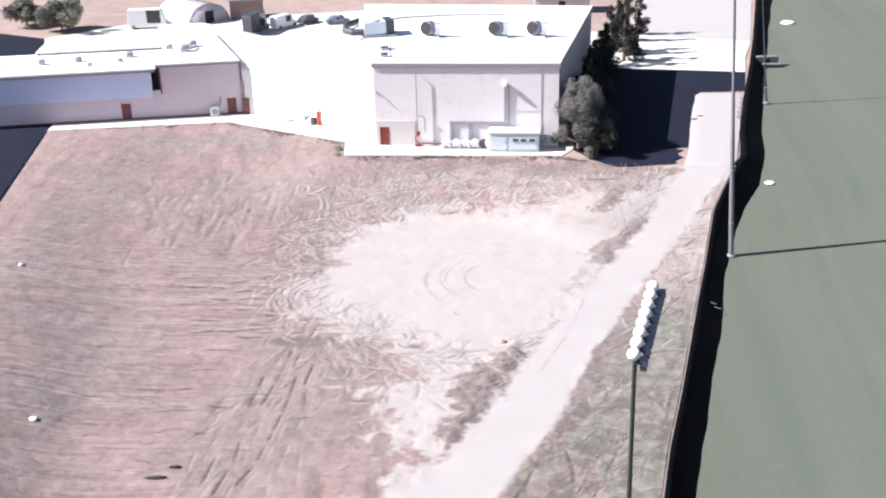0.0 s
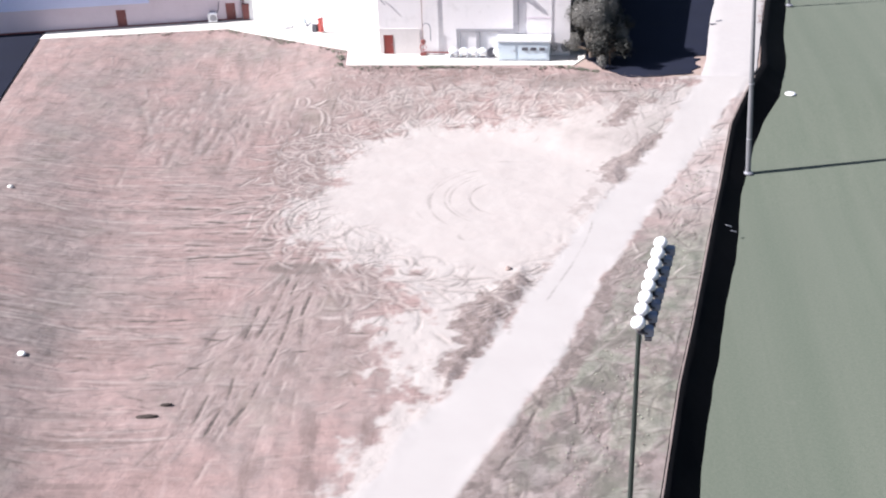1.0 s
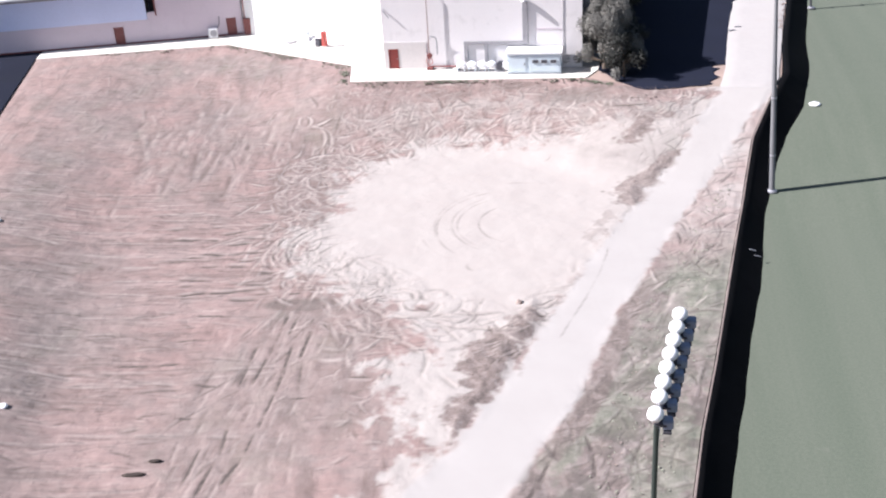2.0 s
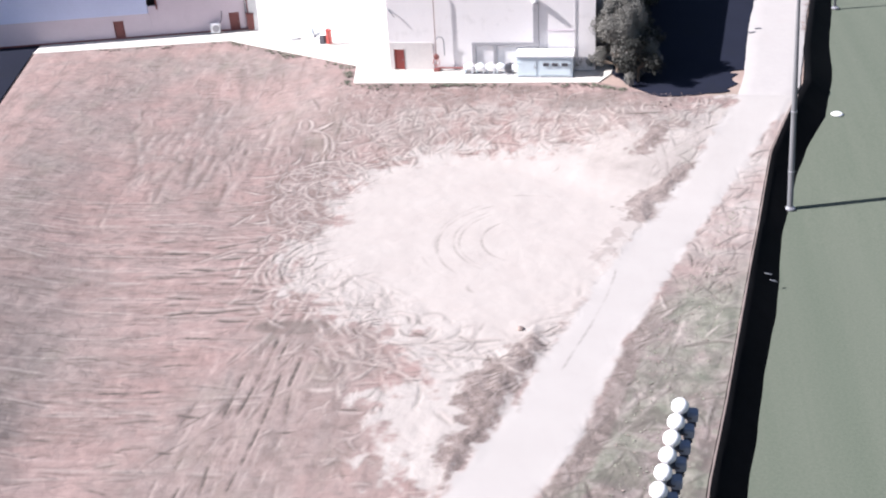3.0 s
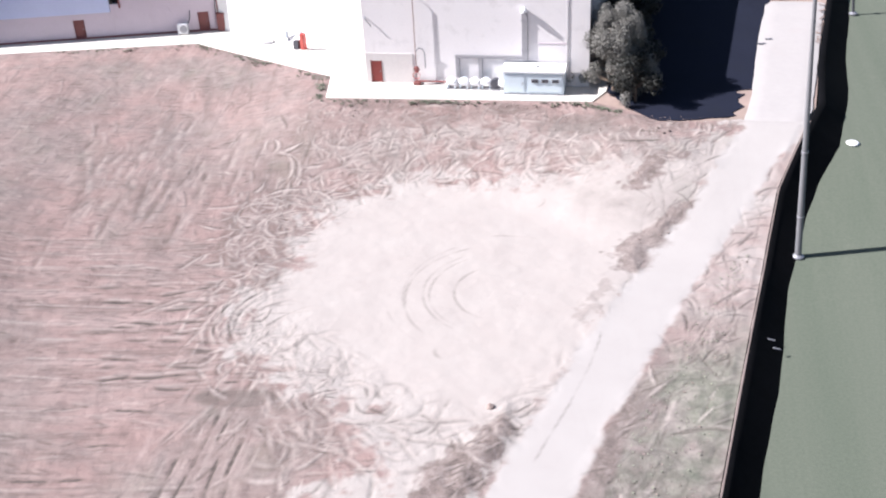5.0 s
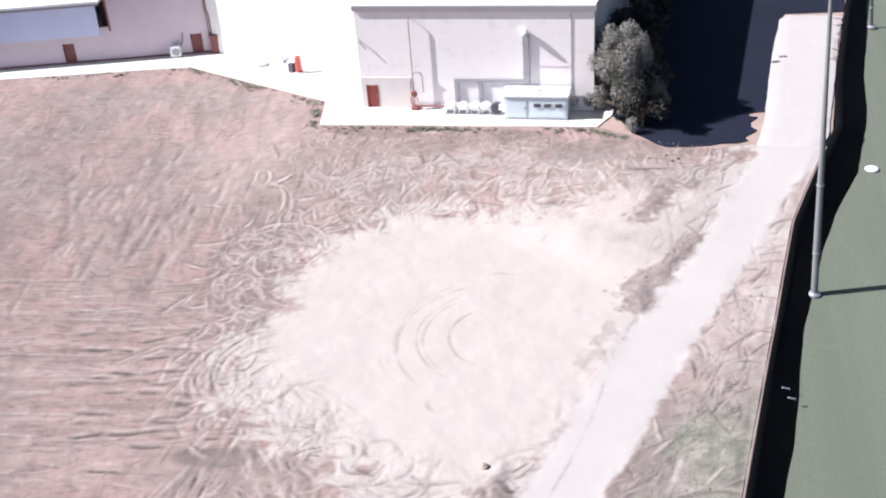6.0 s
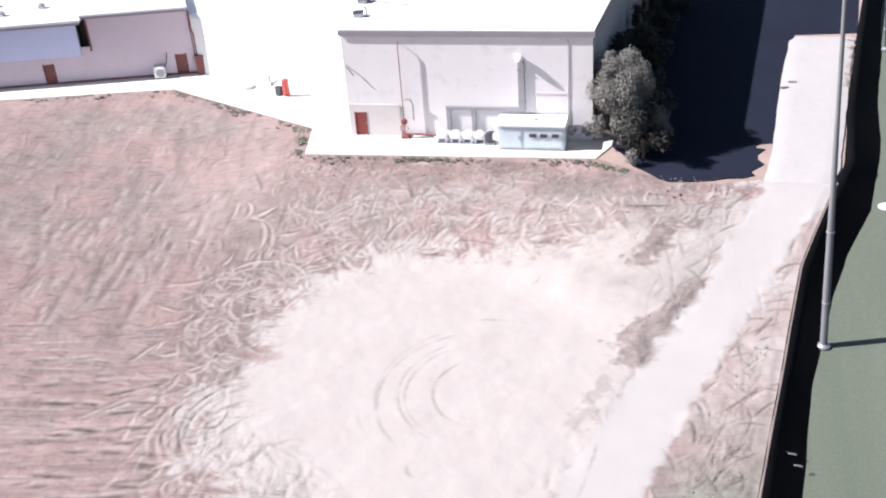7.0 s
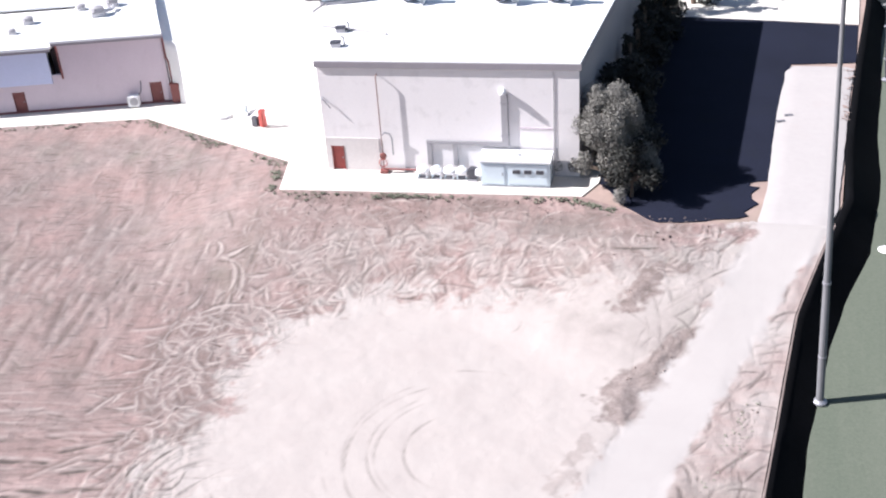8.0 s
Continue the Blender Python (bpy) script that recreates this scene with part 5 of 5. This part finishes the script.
def floodlight():
    f = thing("floodlight_mast", "tall dark mast with a row of white round floodlights", "floodlight", (25.84, -84.57, 0))
    zb = float(land(np.array([25.84]), np.array([-84.57]))[0]) - 0.2
    top = 17.4
    part("mast", tube([(0, 0, zb), (0, 0, 4), (0, 0, 10), (0, 0, top)], [0.12, 0.11, 0.10, 0.085], 12), M["mast"], f, "dark green steel mast")
    a = Vector((0.0, 0.0, top))
    b = Vector((0.9, 4.6, top + 0.75))
    part("crossarm", tube([a - (b - a) * 0.03, b + (b - a) * 0.03], 0.09, 8), M["steel"], f)
    part("brace", tube([(0, 0, top - 1.3), a.lerp(b, 0.25)], 0.05, 6), M["steel"], f)
    for k in range(8):
        c = a.lerp(b, 0.0 if k == 0 else 0.16 + 0.84 * (k - 1) / 6)
        lamp = part("lamp_head", lathe([(0.05, -0.05), (0.24, 0.0), (0.265, 0.11), (0.22, 0.23), (0.10, 0.29)], 16, at=c + Vector((-0.02, -0.02, 0.12)), axis=(-0.25, -0.25, 0.93)), M["white"], f, "white round lamp housing", True)
        part("driver_box", box(c + Vector((0.18, -0.19, -0.28)), c + Vector((0.50, 0.19, 0.04)), 0.04), M["bluegrey"], lamp, "blue-grey gear box")
        part("bracket", box(c + Vector((-0.06, -0.2, -0.15)), c + Vector((0.3, 0.2, -0.08))), M["dark_steel"], lamp)
        part("visor", box(c + Vector((0.2, -0.22, -0.42)), c + Vector((0.45, 0.22, -0.31)), 0.02), M["dark_steel"], lamp)


floodlight()


# ------------------------------------------------------------------ trees
def leaf_crown(rng, clumps, leaves, size, bm=None):
    """Many small bent leaf sprays scattered in clumps: (centre, radius, squash)."""
    verts, faces = [], []
    for c, r, sq in clumps:
        c = Vector(c)
        for k in range(int(leaves * r * r)):
            d = Vector((rng.gauss(0, 1), rng.gauss(0, 1), rng.gauss(0, 1))).normalized()
            p = c + Vector((d.x * r, d.y * r, d.z * r * sq)) * (rng.random() ** 0.4)
            u = Vector((rng.gauss(0, 1), rng.gauss(0, 1), rng.gauss(-0.4, 0.6))).normalized()
            w = u.cross(d if abs(u.dot(d)) < 0.95 else Vector((0, 0, 1))).normalized()
            s = size * rng.uniform(0.6, 1.3)
            n = u.cross(w) * s * 0.25
            i = len(verts)
            verts += [p - u * s, p + w * s * 0.45 + n, p + u * s, p - w * s * 0.45 + n]
            faces += [(i, i + 1, i + 2), (i, i + 2, i + 3)]
    me = bpy.data.meshes.new("crown")
    me.from_pydata(verts, [], faces)
    return me


def tree(name, label, base, height, spread, seed, leafmat, leaves=60, size=0.28, droop=False, slim=False):
    rng = random.Random(seed)
    t = thing(name, label, "tree", base)
    trunk_top = height * (0.55 if not slim else 0.9)
    lean = Vector((rng.uniform(-0.3, 0.3), rng.uniform(-0.3, 0.3), 0))
    bm = tube([(0, 0, -0.3), lean * 0.3 + Vector((0, 0, trunk_top * 0.4)), lean + Vector((0, 0, trunk_top))], [0.035 * height, 0.027 * height, 0.012 * height], 9)
    clumps = []
    n = 12 if slim else 44 if droop else 17
    for k in range(n):
        a = rng.uniform(0, math.tau)
        f = k / (n - 1)
        if slim:
            z, rr = height * (0.12 + 0.85 * f), spread * (1 - 0.75 * f) * rng.uniform(0.1, 0.7)
        elif droop:
            z, rr = height * (0.10 + 0.80 * f), spread * (1.0 - 0.72 * f ** 1.6) * math.sqrt(rng.uniform(0.3, 1.0)) * rng.uniform(0.82, 1.12)
        else:
            z, rr = height * rng.uniform(0.30, 0.92), spread * rng.uniform(0.25, 0.95)
            rr *= math.sqrt(max(0.1, 1 - ((z / height - 0.5) / 0.55) ** 2))
        tip = Vector((rr * math.cos(a), rr * math.sin(a), z))
        start = Vector((0, 0, min(trunk_top, z) * rng.uniform(0.5, 0.8)))
        tube([start, start.lerp(tip, 0.5) + Vector((0, 0, 0.3)), tip], [0.011 * height, 0.007 * height, 0.003 * height], 5, bm)
        r = spread * (rng.uniform(0.13, 0.30) if droop else rng.uniform(0.30, 0.48)) * (1.0 if not slim else (1.25 - 0.8 * f))
        clumps.append((tip, r, 0.8 if not droop else 1.45))
    part("trunk", bm, M["bark"], t)
    me = leaf_crown(rng, clumps, leaves, size)
    me.materials.append(leafmat)
    crown = new("crown", me)
    crown.parent = t
    return t


tree("pepper_tree", "grey-green rounded tree at the warehouse corner", (23.3, -0.5, -0.1), 8.2, 4.1, 5, M["leaf_grey"], 1300, 0.10, True)
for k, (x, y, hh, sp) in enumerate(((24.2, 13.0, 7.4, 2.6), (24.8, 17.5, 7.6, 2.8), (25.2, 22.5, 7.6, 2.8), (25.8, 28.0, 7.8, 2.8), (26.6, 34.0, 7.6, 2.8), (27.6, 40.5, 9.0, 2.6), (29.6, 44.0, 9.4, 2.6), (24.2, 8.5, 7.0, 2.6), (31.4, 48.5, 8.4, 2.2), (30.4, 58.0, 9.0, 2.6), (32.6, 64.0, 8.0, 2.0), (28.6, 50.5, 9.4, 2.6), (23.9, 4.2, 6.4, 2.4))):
    tree("cypress", "evergreen beside the warehouse with its shade in the leaf colour", (x, y, -0.1), hh, sp, 30 + k, M["leaf_shade"], 170, 0.24, False, k != 7)
tree("shade_bush", "low bush in the yard, coloured near-black for shade", (25.4, 1.2, -0.1), 5.0, 2.8, 61, M["leaf_shade"], 110, 0.2)
tree("shade_bush", "low bush behind the grey tree at the corner, coloured near-black for shade", (25.3, -3.1, -0.1), 4.6, 2.5, 63, M["leaf_shade"], 170, 0.2)
tree("olive_tree", "dusty grey tree behind the low hall", (-69.5, 68.0, -0.1), 5.6, 4.6, 71, M["leaf_dusty"], 170, 0.26)
tree("olive_tree", "dusty grey tree behind the low hall", (-79.0, 74.0, -0.1), 5.0, 4.0, 72, M["leaf_dusty"], 130, 0.26)


# ------------------------------------------------------------------ far sheds and vehicles
def tunnel_shed(at, turn):
    s = thing("tunnel_shed", "milky film tunnel shed beyond the plaza", "shed", at, turn)
    pts = [(4.2 * math.cos(a), 3.4 * math.sin(a)) for a in (math.pi * k / 14 for k in range(15))]
    bm = bmesh.new()
    rows = [[bm.verts.new((x, y, z)) for x, z in pts] for y in (0, 2, 4, 6, 8, 10, 12)]
    for a, b in zip(rows, rows[1:]):
        for k in range(14):
            bm.faces.new((a[k], b[k], b[k + 1], a[k + 1]))
    bm.faces.new(rows[0])
    bm.faces.new(rows[-1][::-1])
    part("skin", bm, M["film"], s, "milky grey film cover", True)
    for y in (0, 2, 4, 6, 8, 10, 12):
        part("hoop", tube([(4.25 * math.cos(a), y, 3.45 * math.sin(a)) for a in (math.pi * k / 14 for k in range(15))], 0.06, 6), M["steel"], s)
    part("doorway", box((-0.9, -0.08, 0), (0.9, -0.02, 2.2)), M["dark"], s)


tunnel_shed((-44.6, 76.0, 0), 50)


def van(at, turn, body_mat, label, kind="van"):
    length, height = {"van": (5.4, 2.3), "truck": (7.6, 3.5), "car": (4.4, 1.45)}[kind]
    box_like = kind != "car"
    v = thing(kind, label, kind, at, turn, "parked vehicles")
    hl = length / 2
    prof = [(-hl, 0.35), (hl, 0.35), (hl, 0.85), (hl - 0.9, 1.05), (hl - 1.7, height), (-hl + 0.15, height), (-hl, height - 0.5)] if box_like else [(-hl, 0.3), (hl, 0.3), (hl, 0.7), (hl - 1.1, 0.92), (hl - 1.9, height), (-hl + 1.1, height), (-hl + 0.2, 0.95), (-hl, 0.85)]
    bm = bmesh.new()
    l = [bm.verts.new((x, -0.88, z)) for x, z in prof]
    r = [bm.verts.new((x, 0.88, z)) for x, z in prof]
    bm.faces.new(l)
    bm.faces.new(r[::-1])
    for k in range(len(prof)):
        bm.faces.new((l[k], r[k], r[(k + 1) % len(prof)], l[(k + 1) % len(prof)]))
    bmesh.ops.recalc_face_normals(bm, faces=bm.faces)
    bmesh.ops.bevel(bm, geom=list(bm.edges), offset=0.09, segments=2, affect="EDGES", clamp_overlap=True)
    b = part("body", bm, body_mat, v)
    z0 = 1.05 if box_like else 0.95
    part("windscreen", box((hl - 1.75, -0.72, z0 + 0.1), (hl - 1.15, 0.72, z0 + 0.45), 0.05), M["glass"], v)
    for y in (-0.895, 0.895):
        part("side_window", box((-0.4, min(y, y * 0.97), z0), (hl - 1.75, max(y, y * 0.97), height - 0.2)), M["glass"], v)
    for x in (-hl + 0.9, hl - 0.9):
        for y in (-0.85, 0.85):
            w = part("wheel", lathe([(0.2, -0.11), (0.33, -0.11), (0.35, 0), (0.33, 0.11), (0.2, 0.11)], 14, at=(x, y, 0.35), axis=(0, 1, 0)), M["rubber"], v)
            part("rim", lathe([(0.03, -0.12), (0.2, -0.12), (0.2, 0.12), (0.03, 0.12)], 10, at=(x, y, 0.35), axis=(0, 1, 0)), M["steel"], w)
    return v


van((-54.0, 71.0, 0), 10, M["white"], "white box truck parked beside the tunnel shed", "truck")
van((-33.2, 67.0, 0), 82, M["dark_steel"], "dark box truck parked on the plaza", "truck")
van((-29.4, 71.4, 0), 60, M["white"], "white van parked on the plaza")
van((-25.9, 75.2, 0), 65, M["dark_steel"], "dark car parked on the plaza", "car")
van((-20.4, 74.6, 0), 25, M["bluegrey"], "blue-grey car parked on the plaza", "car")
barn = thing("far_barn", "dull brown barn beyond the plaza", "barn", (-38.6, 79.5, 0), 15)
part("walls", box((-3, 0, 0), (3, 5, 3.4)), M["drywood"], barn)
part("roof", prism([(-3.3, -0.3), (3.3, -0.3), (3.3, 5.3), (-3.3, 5.3)], 3.4, 3.6), M["fascia"], barn)


def gabled_hut(at, turn):
    h = thing("brick_hut", "dull red-roofed hut behind the warehouse", "hut", at, turn)
    part("walls", box((-5.0, 0, 0), (5.0, 6, 2.8)), M["tan"], h)
    roof = bmesh.new()
    rows = [[roof.verts.new((x, y, z)) for y, z in ((-0.4, 2.75), (3.0, 4.6), (6.4, 2.75), (6.4, 2.6), (3.0, 4.45), (-0.4, 2.6))] for x in (-5.3, 5.3)]
    for k in range(6):
        roof.faces.new((rows[0][k], rows[0][(k + 1) % 6], rows[1][(k + 1) % 6], rows[1][k]))
    for row in rows:
        roof.faces.new((row[0], row[1], row[4], row[5]))
        roof.faces.new((row[1], row[2], row[3], row[4]))
    bmesh.ops.recalc_face_normals(roof, faces=roof.faces)
    part("roof", roof, M["rust"], h, "faded red-brown pitched roof")
    part("doorway", box((-0.6, -0.04, 0.0), (0.6, -0.004, 2.1)), M["dark"], h)
    part("chimney", box((1.6, 2.0, 4.0), (2.3, 2.7, 5.4), 0.03), M["dark_steel"], h)


gabled_hut((19.5, 84.0, 0), 3)

# ------------------------------------------------------------------ small things on lot and field
def boulder(name, label, x, y, z, sx, sy, sz, seed, mat, turn=None):
    rng = random.Random(seed)
    bm = bmesh.new()
    bmesh.ops.create_icosphere(bm, subdivisions=3, radius=1)
    off = rng.uniform(0, 50)
    for v in bm.verts:
        k = 1 + 0.25 * noise.noise(v.co * 1.4 + Vector((off, 0, 0))) + 0.1 * noise.noise(v.co * 4 + Vector((0, off, 0)))
        v.co = Vector((v.co.x * sx * k, v.co.y * sy * k, max(v.co.z, -0.4) * sz * k))
    ob = part(name, bm, mat, smooth=True)
    ob.matrix_basis = pose(x, y, z, 0, 0, rng.uniform(0, 180) if turn is None else turn)
    return tagged(ob, label, "stone")


def lot_z(x, y):
    return float(land(np.array([x]), np.array([y]))[0])


boulder("stone", "white stone lying on the red earth", -13.4, -59.7, lot_z(-13.4, -59.7) + 0.03, 0.32, 0.26, 0.13, 1, M["white"])
boulder("stone", "pale stone lying on the red earth", -25.5, -36.6, lot_z(-25.5, -36.6) + 0.05, 0.3, 0.22, 0.16, 2, M["stone"])
boulder("earth_clod", "long low dark clod of earth", -3.1, -64.35, lot_z(-3.1, -64.35) + 0.04, 0.72, 0.18, 0.11, 3, M["dark_clod"], 10)
boulder("earth_clod", "long low dark clod of earth", -2.3, -62.95, lot_z(-2.3, -62.95) + 0.03, 0.40, 0.14, 0.09, 4, M["dark_clod"], 10)
boulder("earth_clod", "round dark clod on the pale dust", 17.8, -43.5, lot_z(17.8, -43.5) + 0.06, 0.26, 0.24, 0.18, 5, M["scrub"])
for x, y, s in ((43.6, -6.5, 0.6), (59.5, 81.8, 1.4)):
    cv = thing("field_cover", "white oval cover lying on the turf", "cover", (x, y, float(field_z(y))), 0, "covers on the field")
    part("shell", lathe([(0.9 * s, 0), (0.95 * s, 0.08 * s), (0.7 * s, 0.25 * s), (0.15 * s, 0.32 * s)], 18), M["white"], cv, "", True)
    part("knob", lathe([(0.1 * s, 0.3 * s), (0.12 * s, 0.34 * s), (0.06 * s, 0.42 * s)], 10), M["steel"], cv)
for x, y in ((37.15, 11.6), (37.9, 12.9)):
    gr = thing("drain_grate", "short dark drain grate set in the pale track", "drain grate", (x, y, 0.11), 12, "grates in the track")
    part("frame", box((-0.38, -0.18, 0.0), (0.38, 0.18, 0.03), 0.01), M["steel"], gr)
    for k in range(4):
        part("bar", box((-0.33 + 0.18 * k, -0.15, 0.03), (-0.24 + 0.18 * k, 0.15, 0.05)), M["dark_steel"], gr)
for k, (x, y, sx) in enumerate(((27.3, -8.5, 0.16), (28.2, -9.0, 0.2), (27.8, -9.4, 0.13))):
    boulder("stone", "dull broken stone at the edge of the shade", x, y, lot_z(x, y) + 0.06, sx, 0.6 * sx, 0.5 * sx, 20 + k, M["crest"])
culvert = thing("culvert", "grey concrete culvert let into the black bank", "culvert", (51.0, 48.2, -1.5), 8)
part("headwall", box((-1.6, -0.5, 0.0), (1.6, 0.6, 1.3), 0.06), M["concrete_old"], culvert)
part("apron", box((-1.2, -1.4, 0.0), (1.9, -0.5, 0.35), 0.05), M["concrete_old"], culvert)
part("mouth", lathe([(0.05, 0), (0.42, 0), (0.42, 0.04), (0.05, 0.04)], 16, at=(0, -0.5, 0.65), axis=(0, -1, 0)), M["dark"], culvert, "pipe mouth disc with its inner shade painted in")
lad = thing("bank_ladder", "short pale ladder on the black bank", "ladder", (35.75, -33.8, FIELD_Z + 0.45), 15)
for k in range(2):
    part("rung", tube([(-0.7, -0.5 + 1.0 * k, 0.3), (-0.2, -0.5 + 1.0 * k, 0.12)], 0.04, 6), M["duct"], lad)
for y in (-0.62, 0.62):
    part("rail", tube([(-0.75, y, 0.33), (-0.15, y, 0.1)], 0.025, 6), M["dark_steel"], lad)


def tufts(name, label, count, seed, where, mat, size, category="scrub"):
    """Low dry plants: sprays of narrow blades, all one piece of growth."""
    rng = random.Random(seed)
    verts, faces = [], []
    for k in range(count):
        x, y = where(rng)
        z = lot_z(x, y) + 0.02
        s = size * rng.uniform(0.5, 1.5)
        for b in range(9):
            a = rng.uniform(0, math.tau)
            tip = Vector((x + math.cos(a) * s * rng.uniform(0.3, 1.0), y + math.sin(a) * s * rng.uniform(0.3, 1.0), z + s * rng.uniform(0.1, 0.45)))
            w = Vector((-math.sin(a), math.cos(a), 0)) * s * 0.16
            i = len(verts)
            m = Vector((x, y, z)).lerp(tip, 0.5) + Vector((0, 0, s * 0.12))
            verts += [Vector((x, y, z)) - w * 0.5, Vector((x, y, z)) + w * 0.5, m + w, m - w, tip]
            faces += [(i, i + 1, i + 2, i + 3), (i + 3, i + 2, i + 4)]
    me = bpy.data.meshes.new(name)
    me.from_pydata(verts, [], faces)
    me.materials.append(mat)
    return tagged(new(name, me), label, category, kind="stuff")


def strip_spot(rng):
    y = rng.uniform(-70, -24)
    return float(along(RIM, y)) - rng.uniform(1.3, min(6, float(along(RIM, y) - along(ROAD_R, y)) - 1.2)), y


def bank_spot(rng):
    x = rng.uniform(-2, 32)
    return x, -4.2 - abs(rng.gauss(0, 3.0)) - (2 if x > 23 else 0)


def heap_spot(rng):
    cx, cy, rx, ry, tn = rng.choice(((17.4, -48.5, 1.2, 4.4, -26), (16.4, -51.5, 1.4, 2.4, -20), (15.2, -57.0, 0.6, 2.2, -12), (26.5, -23.0, 0.9, 3.6, -40), (26.4, -14.4, 0.5, 1.8, -40)))
    a, r = rng.uniform(0, math.tau), math.sqrt(rng.random())
    u, v = rx * r * math.cos(a), ry * r * math.sin(a)
    c, s = math.cos(radians(tn)), math.sin(radians(tn))
    return cx + u * c - v * s, cy + u * s + v * c


EDGE = ((-36.0, 6.0), (-20.6, 9.2), (-3.95, 1.0), (-3.2, -4.2), (21.0, -3.7), (24.4, -5.2))


def edge_spot(rng):
    k = rng.choice((0, 1, 1, 2, 3, 3, 3, 4))
    (ax, ay), (bx, by) = EDGE[k], EDGE[k + 1]
    t, off = min(1.0, max(0.0, rng.gauss(rng.choice((0.12, 0.4, 0.55, 0.9)), 0.06))), 0.2 + abs(rng.gauss(0, 0.45))
    ln = math.hypot(bx - ax, by - ay)
    return ax + (bx - ax) * t + (by - ay) / ln * off, ay + (by - ay) * t - (bx - ax) / ln * off


tufts("edge_weeds", "dull green weeds along the edge of the paving", 420, 85, edge_spot, M["scrub_dark"], 0.24, "weeds")
tufts("weeds", "dusty green weeds along the top of the bank", 420, 81, strip_spot, M["scrub_green"], 0.10, "weeds")
tufts("dry_weeds", "dry brown weeds along the top of the bank", 120, 82, strip_spot, M["scrub"], 0.10, "weeds")
tufts("bank_scrub", "dry scrub on the bank under the warehouse", 350, 83, bank_spot, M["scrub"], 0.11)
tufts("brush_heap", "dry brown brush beside the track", 90, 84, heap_spot, M["scrub"], 0.12, "brush")


def roadside_spot(rng):
    y = rng.uniform(12.0, 24.0)
    return float(along(RIM, y)) - 0.4 - abs(rng.gauss(0, 0.5)), y


tufts("roadside_scrub", "dry brown scrub between the track and the bank", 70, 86, roadside_spot, M["scrub"], 0.22)
